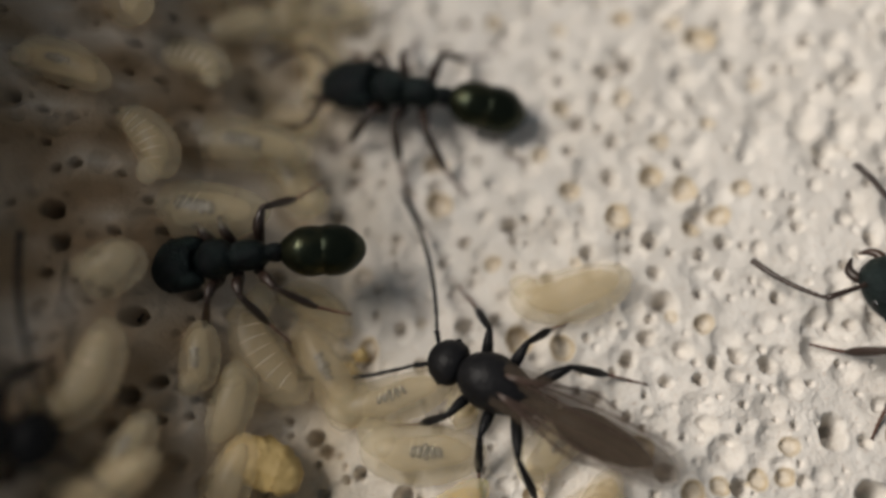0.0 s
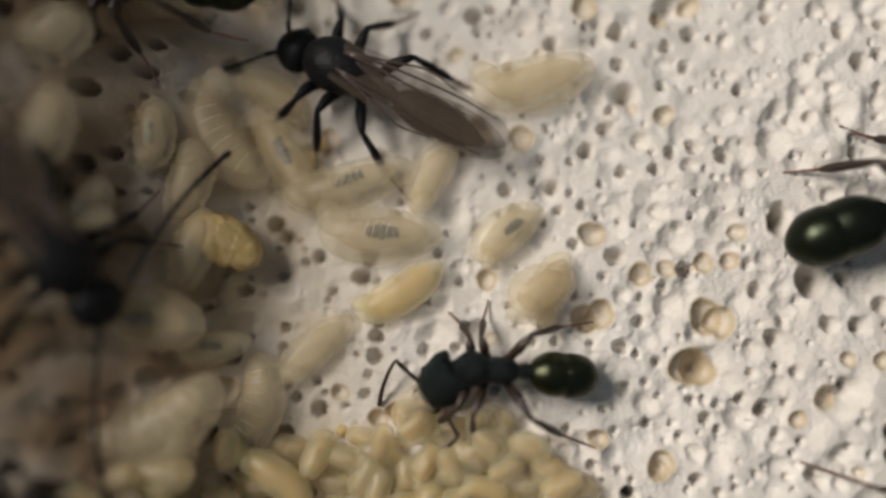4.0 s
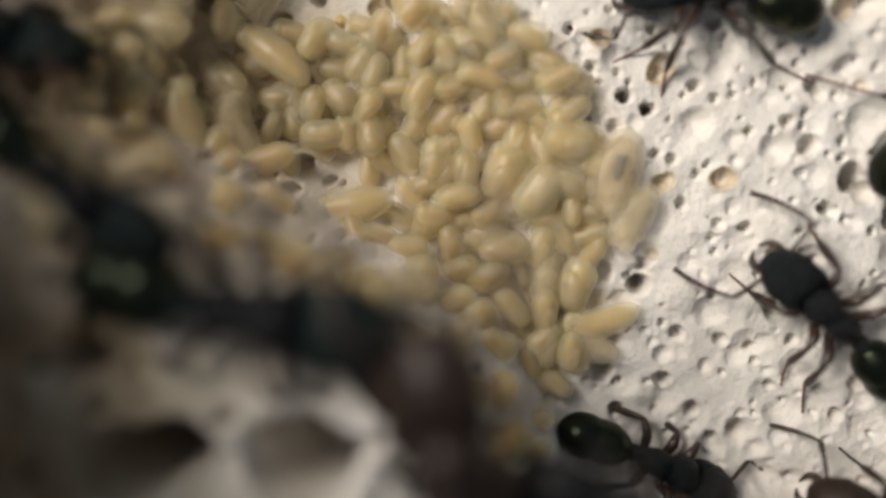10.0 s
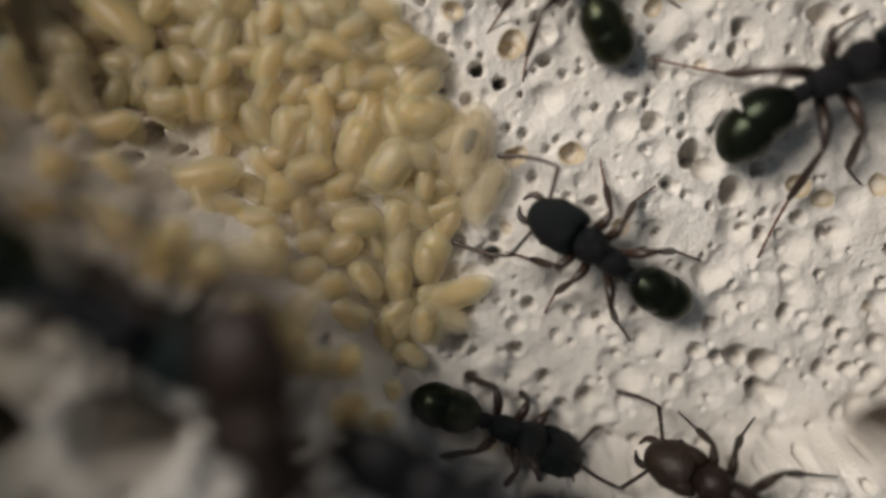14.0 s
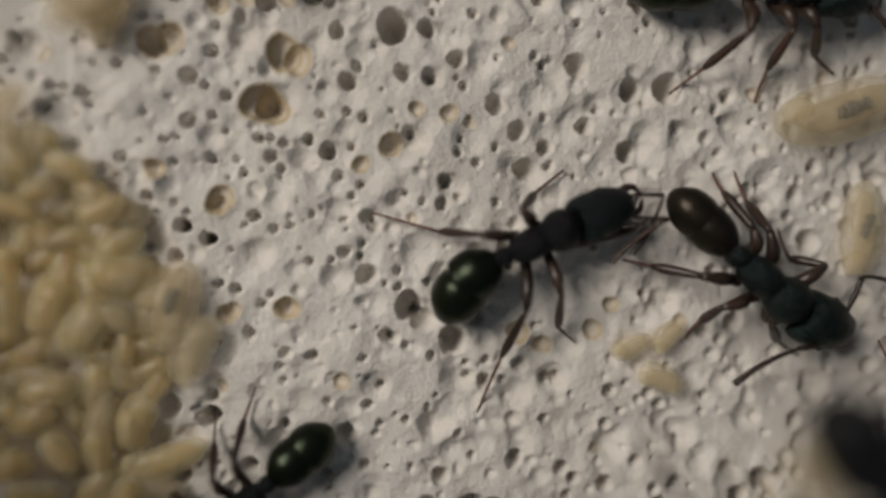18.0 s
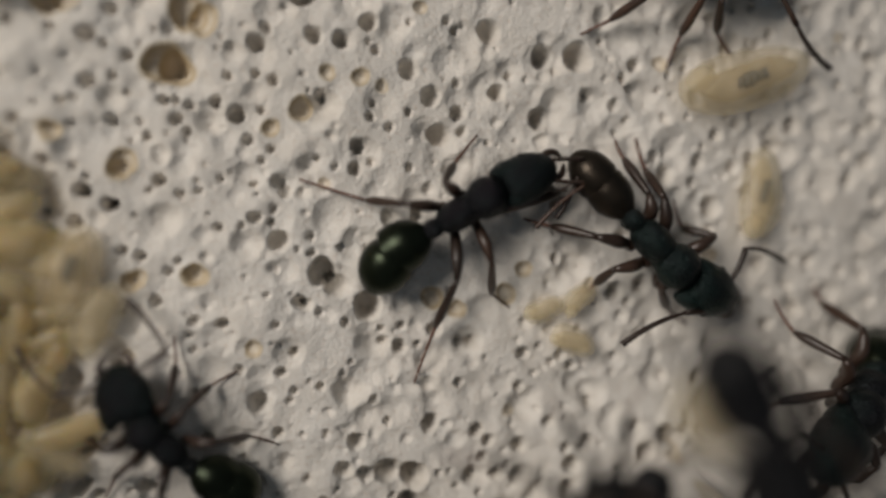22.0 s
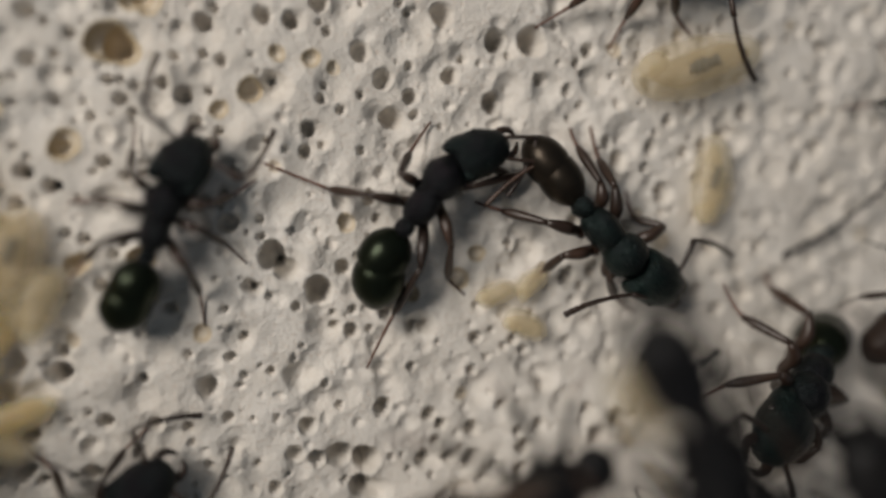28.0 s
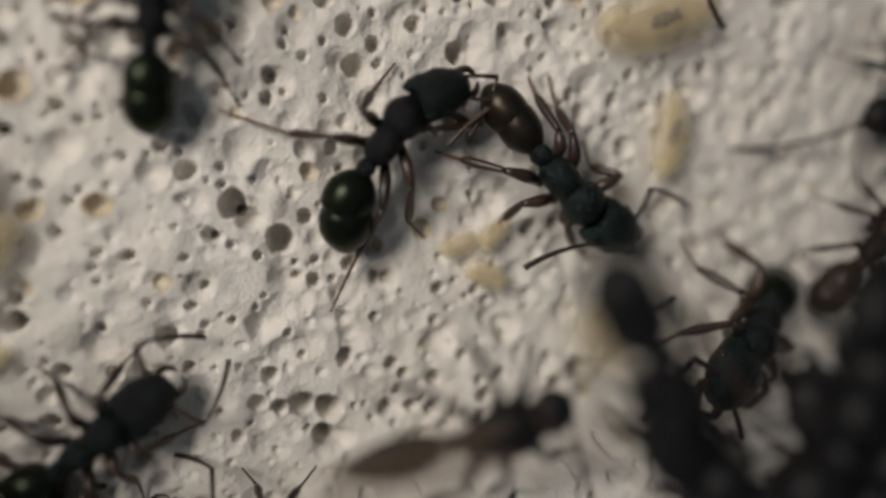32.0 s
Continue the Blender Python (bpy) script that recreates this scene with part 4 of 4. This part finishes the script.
def crumbs():
    rng = np.random.RandomState(8)
    for x, y, r in ((-15.0, 10.4, 0.36), (-14.6, 10.9, 0.28), (-15.4, 10.0, 0.24), (-14.3, 1.4, 0.2)):
        V, F = sweep([(u * r, 0, 0) for u in np.linspace(-1, 1, 7)], r * np.array([0.2, 0.7, 0.95, 1, 0.9, 0.65, 0.2]), r * 0.8 * np.array([0.2, 0.7, 0.95, 1, 0.9, 0.65, 0.2]), 9, lump=0.16, seed=int(r * 100))
        ob = new("food_crumb", mesh_of("food_crumb", V, F, YELLOW))
        ob.matrix_basis = mm_pose(x, y, float(relief(x, y)) + r * 0.12, 0, 0, rng.uniform(0, 180))
        tagged(ob, "small golden crumb of food on the porous floor", "food crumb", "food crumbs")


crumbs()

# ---- the ants of the nest ----
top_worker, _ = ant("green-black worker ant standing beside large larvae", -12.3, 20.0, 165, seed=1, spread=(70, 40), elbow=(-60, -50), size=1.25)
west_worker, west_legs = ant("green-black worker ant walking over pale larvae", -18.6, 14.6, 180, seed=2, spread=(70, 60), elbow=(-80, 30), size=1.16, yaws=[(60, 118, 148), (40, 80, 128)])
winged, winged_legs = male("black winged male ant with smoky folded wings", -9.9, 9.4, 149, seed=3, spread=(36, 60), elbow=(2, 4), size=1.17)
winged_b, winged_b_legs = male("black winged male ant half in shade", -24, 9, -40, seed=4, spread=(112, 40), elbow=(6, 4), size=1.1)
shade_ant, _ = ant("dark worker ant in the shade", -22.3, -0.2, -4, seed=5, spread=(45, 70))
nurse, nurse_legs = ant("worker ant with green gaster carrying a larva", -9.9, 2.6, 165, seed=6, size=0.97, head_bend=46, spread=(70, 95), elbow=(-75, -95), yaws=[(44, 90, 140), (58, 90, 146)], stretch={0: 1.2, 1: 1.4, 2: 1.35, 3: 0.8, 4: 0.85, 5: 1.15}, head_drop=22)
roamer, roamer_legs = ant("blue-green worker ant wandering over the bare floor", 1.5, -8, 135, seed=7, spread=(92, 84), elbow=(-50, -82), reach=0.9, size=1.0)
visitor, visitor_legs = ant("dark green worker ant crossing the bare floor", 2.8, 8.1, 95, seed=8, spread=(75, 62), elbow=(-50, -18), size=1.3)
# the legs of the fighting ants, joint by joint: knee, ankle and foot from the middle of the waist
GRIP_LEGS = [[(1.62, -0.77, 1.55), (2.16, -1.79, 0.5), (2.52, -2.35, 0.06)], [(-0.26, 1.09, 1.55), (0.55, 1.23, 0.5), (1.81, 1.43, 0.06)], [(-1.3, 1.44, 1.55), (-1.88, 2.31, 0.5), (-2.61, 4.3, 0.06)],
             [(0.92, -0.85, 1.5), (2.44, -2.06, 0.5), (3.0, -2.34, 0.06)], [(-0.95, -1.4, 1.55), (-1.79, -2.2, 0.5), (-1.89, -3.1, 0.06)], [(-2.0, -1.1, 1.5), (-3.6, -1.5, 0.6), (-5.6, -2.0, 0.06)]]
HELD_LEGS = [[(1.13, 1.75, 1.35), (0.5, 1.45, 0.5), (-0.2, 2.1, 0.06)], [(-1.2, 1.25, 1.6), (-1.83, 1.86, 0.5), (-2.72, 2.58, 0.06)], [(-1.6, 1.0, 1.5), (-2.67, 1.59, 0.5), (-3.2, 2.0, 0.06)],
             [(0.9, -0.85, 1.4), (1.98, -0.85, 0.5), (3.2, -0.6, 0.06)], [(-0.85, -1.51, 1.55), (-0.57, -2.04, 0.5), (-0.4, -2.7, 0.06)], [(-2.0, -1.2, 1.55), (-3.0, -1.73, 0.5), (-3.75, -2.1, 0.06)]]
fighter_a, grip_legs = ant("worker ant with glossy bent gaster gripping another ant", 6.2, -1.5, 44, seed=9, head_bend=-20, gaster_bend=-14, rear_bend=26, group="fighting ants",
                           posed=GRIP_LEGS, spread=(-22, 30), elbow=(-95, 140), size=1.16, head_drop=4)
fighter_b, _ = ant("ridged black worker ant held by its rear", 12.05, -2.75, -47, seed=10, gaster_bend=-12, head_bend=19, rear_bend=10, group="fighting ants", posed=HELD_LEGS, spread=(98, 156), elbow=(-72, -14), size=1.32)
for holder, wide in ((fighter_a, 0.84), (fighter_b, 0.86)):
    next(o for o in holder.children if o.name.startswith("head")).scale = (1, wide, 0.95)
for piece in fighter_b.children:
    if piece.name.startswith("gaster"):
        piece.scale = (0.86, 0.74, 0.80)
        for shell_piece in (piece, *piece.children):
            shell_piece.material_slots[0].link = "OBJECT"
            shell_piece.material_slots[0].material = BRONZE
late_ant, late_legs = ant("slender dark worker ant arriving over the floor", -3.0, -10.6, 44, seed=11, spread=(80, 72), elbow=(-95, -90), size=1.04)
rim_a, _ = ant("dark green worker ant on the rim beside the brood", -14.2, -6.2, 0, z=6.2, seed=12, size=1.3, group="rim ants")
rim_b, _ = ant("dark brown worker ant climbing over the rim edge", -9.85, -9.6, 101, z=7.2, seed=13, group="rim ants", reach=0.5, size=1.3, shell=BROWN)
rim_c, _ = ant("black worker ant crouching at the foot of the rim", -4.4, -13.0, -20, seed=14, group="rim ants")
rim_d, _ = ant("brown worker ant crouching at the foot of the rim", 2.5, -13.9, 150, seed=15, group="rim ants", shell=BROWN)
rim_e, _ = ant("black worker ant clinging head down to the rim edge", 10.05, -6.55, -56, z=8.2, pitch=21, seed=16, size=1.1, reach=0.6, group="rim ants", shell=MALE)
rim_f, _ = ant("dark green worker ant with brown legs climbing the rim", 17.7, -8.1, -148, z=1.5, pitch=-30, seed=17, reach=0.95, size=1.36, gaster_bend=-20, spread=(60, 60), group="rim ants")
rim_g, _ = male("black winged male ant lying along the rim", 7.69, -8.70, 12, z=5.3, seed=18, size=0.96)
rim_h, _ = ant("black worker ant on the rim close to the lens", 15.13, -7.18, 70, z=8.4, seed=19, size=1.3, reach=0.55, group="rim ants", shell=MALE)
rim_n, _ = ant("black worker ant crowding at the rim", 16.4, -9.79, 120, z=7.4, seed=26, size=1.25, reach=0.5, group="rim ants", shell=MALE)
rim_p, _ = ant("black worker ant resting on the rim among others", 16.8, -8.6, 60, z=8.0, seed=28, size=1.45, reach=0.5, group="rim ants", shell=MALE)
rim_o, _ = ant("black worker ant pressed among others at the rim", 12.84, -9.94, 140, z=7.3, seed=27, size=1.15, reach=0.5, group="rim ants", shell=MALE)
rim_m, _ = ant("brown worker ant beyond the rim", 23.6, -4.6, 45, z=1.6, seed=24, gaster_bend=10, group="rim ants", shell=BROWN)
winged_c, winged_c_legs = male("black winged male ant reaching in with long antennae", 26.4, 0.2, 193, seed=25, spread=(2, 112), elbow=(14, 10), size=1.2)
rim_i, _ = ant("brown worker ant facing the brood from the rim", -10.8, -9.8, 156, z=6.2, seed=20, reach=0.7, group="rim ants", shell=BROWN)
rim_j, _ = ant("greenish black worker ant on the dark rim slope", -18.6, -3.6, -35, z=6.4, seed=21, group="rim ants")
rim_l, _ = ant("black worker ant in a dark knot of ants", -6.0, -10.9, 160, z=6.2, seed=23, size=1.1, reach=0.6, group="rim ants", shell=MALE)


lifted_larva = larva("pale", 9.34, -6.04, 2.3, 1.1, -47, 78)
lifted_larva.matrix_basis = mm_pose(8.65, -5.7, 9.30, 0, 14, -47)
carried_larva = larva("pale", -11.4, 2.4, 2.0, 0.95, 25, 77)


def motions():
    def go(thing, rows, legs=()):
        walk(thing, [(r[0], stand(*r[1:])) for r in rows])
        # legs swing with the way gone, three and three
        T = [r[0] for r in rows]
        way = np.cumsum([0] + [math.hypot(b[1] - a[1], b[2] - a[2]) + abs(b[3] - a[3]) * 0.012 for a, b in zip(rows, rows[1:])])
        steps = sorted({round(t, 2) for a, b, v in zip(T, T[1:], np.diff(way)) if v > 0.12 for t in np.linspace(a, b, max(2, int(v / 0.45) + 2))} | {0.0, 32.0})
        for i, ob in enumerate(legs):
            at = [v / MM for v in ob.matrix_basis.translation]
            ph = 0.0 if i in (0, 2, 4) else math.pi
            walk(ob, [(t, mm_pose(*at, 0, 0, 13 * math.sin(float(np.interp(t, T, way)) * 3.2 + ph))) for t in steps])

    def sway(thing, times, amount):
        """Antennae feel about."""
        feelers = [c for o in thing.children if o.name.startswith("head") for c in o.children if c.name.startswith("antenna")]
        for i, ob in enumerate(feelers):
            at = [v / MM for v in ob.matrix_basis.translation]
            walk(ob, [(t, mm_pose(*at, 0, 0, amount * math.sin(t * 1.7 + 2.1 * i))) for t in times])

    def nod(thing, name, rows):
        """Turns a head or gaster sideways on its body."""
        ob = next(c for c in thing.children if c.name.startswith(name))
        at, drop = [v / MM for v in ob.matrix_basis.translation], math.degrees(ob.matrix_basis.to_euler().y)
        k = ob.scale.copy()
        walk(ob, [(t, mm_pose(*at, 0, drop, r)) for t, r in rows])
        ob.scale = k

    go(west_worker, [(0, -17.8, 13.8, 181, 1.9), (1, -17.8, 14.27, 169, 2.3), (2, -18.0, 14.25, 171.5, 2.5), (2.5, -18.4, 14.5, 171, 2.7), (5, -19.5, 15.6, 172, 2.9), (32, -19.5, 15.6, 172, 2.9)], west_legs)
    go(winged, [(0, -10.0, 9.28, 148.5), (0.5, -10.2, 9.85, 148), (1, -10.4, 10.32, 147), (2, -11.0, 11.1, 147), (2.5, -11.6, 11.5, 147), (4.5, -13.6, 13.0, 149), (5, -13.6, 12.9, 149), (6.5, -15, 15, 145), (8, -17, 17, 140), (32, -17, 17, 140)], winged_legs)
    go(winged_b, [(0, -24.0, 8.6, -3), (1, -22.9, 6.7, -2), (2, -22.8, 6.6, -2), (2.5, -22.4, 6.8, -14), (4.5, -20.87, 7.0, -51), (5, -20.7, 7.4, -31), (6, -20.4, 8.0, -20), (7.5, -20.6, 9.8, -36), (32, -20.9, 10.9, -40)], winged_b_legs)
    go(nurse, [(0, -9.7, 2.5, 152), (1, -9.6, 2.75, 155), (2, -9.56, 3.0, 169), (2.5, -9.5, 3.05, 172), (4.5, -9.45, 3.0, 174), (5, -9.55, 3.25, 179), (6, -8.5, 3.08, 174), (7, -8.45, 3.28, 169.5), (8, -7.75, 3.08, 168.5), (9, -7.2, 2.6, 175), (10, -3.35, 1.9, 170), (11.5, -3.0, 3.2, 140), (13, -2.85, 2.25, 120), (15.5, -2.6, 2.05, 118), (16, -2.32, 2.7, 102), (16.5, -2.32, 3.0, 100), (17, -2.21, 5.1, 90), (17.5, -2.4, 7.4, 92), (20, -3, 13, 95), (32, -3, 14, 95)], nurse_legs)
    nod(nurse, "head", ((0, 48), (2, 46), (4.5, 53), (5, 58), (6, 42), (7, 56), (8, 42), (9, 45), (10, 14), (13, -4), (16, 5), (17, 0), (32, 0)))
    nod(nurse, "gaster", ((0, 6), (2, 1), (5, -4), (7, -10), (8, -14), (10, -6), (13, 0), (16, 5), (17, 3), (32, 0)))
    go(visitor, [(0, 3.6, 9.2, 120), (1, 2.8, 8.1, 82), (2.5, 2.9, 6.6, 30), (4.5, 5.0, 7.6, 15), (9, 8, 9.5, 0), (14, 9, 9, 0), (16.5, 11.5, 7.2, -4), (18, 12.45, 6.45, -1), (19, 12.75, 6.4, 2), (20, 12.7, 6.27, -2), (21, 12.8, 6.45, -6), (23, 12.9, 6.6, -10), (32, 12.9, 6.7, -10)], visitor_legs)
    go(roamer, [(0, 9, -11, 150), (7, 7, -10.5, 150), (9, 3.2, -9.0, 150), (10, 0.55, -7.5, 137), (11, 0.1, -7.0, 136), (12, -0.6, -6.5, 134), (13, -1.0, -6.35, 132), (13.5, -1.2, -6.4, 136), (15.5, -2.8, -7.1, 200), (16, -2.96, -8.1, 220.5), (17, -3.8, -9.2, 219), (18, -3.84, -9.25, 219), (19, -3.45, -8.6, 210), (20, -2.85, -8.5, 178), (21, -3.3, -8.75, 172), (22, -3.4, -8.1, 136), (23, -3.42, -8.1, 135), (24, -3.2, -7.55, 111), (25, -2.7, -6.3, 82), (26, -2.1, -3.2, 90.5), (26.5, -2.08, -2.55, 90), (28.5, -1.6, -2.3, 64), (29, -1.43, -2.2, 59), (30, -0.72, -0.45, 65), (31, -0.6, 1.45, 84), (32, -0.6, 2.0, 83)], roamer_legs)
    nod(roamer, "head", ((0, 0), (9, 18), (10, 0), (12, 4), (13, 11), (15.5, 0), (19, 5), (20, -8), (21, -18), (22, -30), (23, -22), (24, -19), (25, 4), (26, -3), (29, -17), (30, 5), (32, 2)))
    nod(roamer, "gaster", ((0, 0), (9, -8), (12, 8), (13, 9), (15.5, -12), (16, -17), (17, 2), (19, -6), (20, 12), (22, 9), (25, 8), (26, -3), (31, -10), (32, 2)))
    walk(rim_a, [(t, mm_pose(x, y, 6.2, 0, 0, h)) for t, x, y, h in ((0, -14.5, -6.3, -6), (10.3, -14.5, -6.3, -10), (12, -14.6, -6.8, -20), (13, -13.6, -6.9, -24), (32, -13.6, -6.9, -24))])
    for feeler, amount in ((roamer, 14), (late_ant, 12), (nurse, 8), (visitor, 14), (fighter_b, 6), (winged, 5), (winged_b, 8), (winged_c, 9)):
        sway(feeler, [k * 0.8 for k in range(41)], amount)
    held = ((0, -11.9, 2.0, 30), (2.5, -12.0, 2.4, 25), (4.5, -11.3, 2.2, 20), (6, -11.2, 2.3, 25), (7.5, -10.8, 2.4, 35), (9, -10.1, 2.1, 60), (32, -10.1, 2.1, 60))
    walk(carried_larva, [(t, mm_pose(x, y, float(relief(x, y)) + 0.75, 0, 0, r)) for t, x, y, r in held])
    grip = [(0, 4.6, -1.5, 28), (8, 4.6, -1.5, 28), (12, 4.9, -1.1, 29), (16, 5.02, -0.98, 28), (17, 5.07, -1.12, 25), (18, 5.2, -1.3, 25), (20, 5.65, -1.55, 25), (22, 5.65, -1.45, 30), (23, 5.85, -1.57, 36.5), (24, 5.95, -1.5, 41), (25, 6.2, -1.55, 43), (26, 6.18, -1.44, 50.5), (29, 5.9, -1.55, 52.5), (30, 5.92, -1.48, 53), (31, 5.86, -1.3, 54), (32, 5.88, -1.27, 53)]
    go(fighter_a, grip)
    nod(fighter_a, "head", ((0, -12), (16, -20), (17, -8), (18, -4), (20, 5), (22, -7), (23, -11), (24, -21), (25, -20), (26, -32), (32, -31)))
    nod(fighter_a, "gaster", ((0, 5), (16, 6), (17, 12), (20, 5), (22, 2), (26, 4), (30, 9), (32, 13)))
    # its feet stay planted while the body turns
    stood = stand(6.18, -1.44, 50.8)
    for ob, rest in zip(grip_legs, GRIP_LEGS):
        foot = stood @ (Vector(rest[2]) * MM)
        hip = ob.matrix_basis.translation.copy()
        own = Vector(rest[2]) * MM / 1.16 - hip
        turns = []
        for t, x, y, h in grip:
            d = stand(x, y, h).inverted() @ foot / 1.16 - hip
            turn = math.degrees(math.atan2(d.y, d.x) - math.atan2(own.y, own.x))
            turns.append((t, max(-32, min(32, (turn + 180) % 360 - 180))))
        walk(ob, [(t, mm_pose(*(hip / MM), 0, 0, r)) for t, r in turns])
    go(fighter_b, [(0, 11.9, -2.75, -40), (17, 12.1, -2.75, -39.5), (18, 12.3, -2.8, -39.5), (20, 12.35, -3.05, -39.4), (22, 11.85, -2.9, -43.5), (25, 11.98, -2.93, -46.5), (26, 11.88, -3.0, -48), (29, 11.72, -3.02, -44.5), (30, 11.64, -3.07, -46), (32, 11.66, -2.9, -44.5)])
    go(winged_c, [(0, 30, 3, 190), (24, 28, 1, 200), (26, 26.6, 0.3, 194), (28.5, 25.4, 1.4, 222), (30, 25.6, 1.2, 214), (30.7, 26.3, 0.3, 196), (32, 26.4, 0.2, 193)], winged_c_legs)
    walk(rim_i, [(t, stand(x, y, h, 5.0)) for t, x, y, h in ((0, -10.6, -9.8, 150), (10.6, -10.8, -9.6, 140), (11.8, -12.8, -8.2, 152), (13.5, -12.9, -8.3, 156), (15.5, -13.6, -8.2, -24), (32, -13.6, -8.2, 160))])
    go(late_ant, [(0, -8, -17, 45), (24, -6, -14, 42), (29, -3.1, -10.5, 38), (30, -2.6, -10.1, 40), (31, -2.63, -10.1, 40), (32, -2.68, -10.25, 37)], late_legs)


motions()
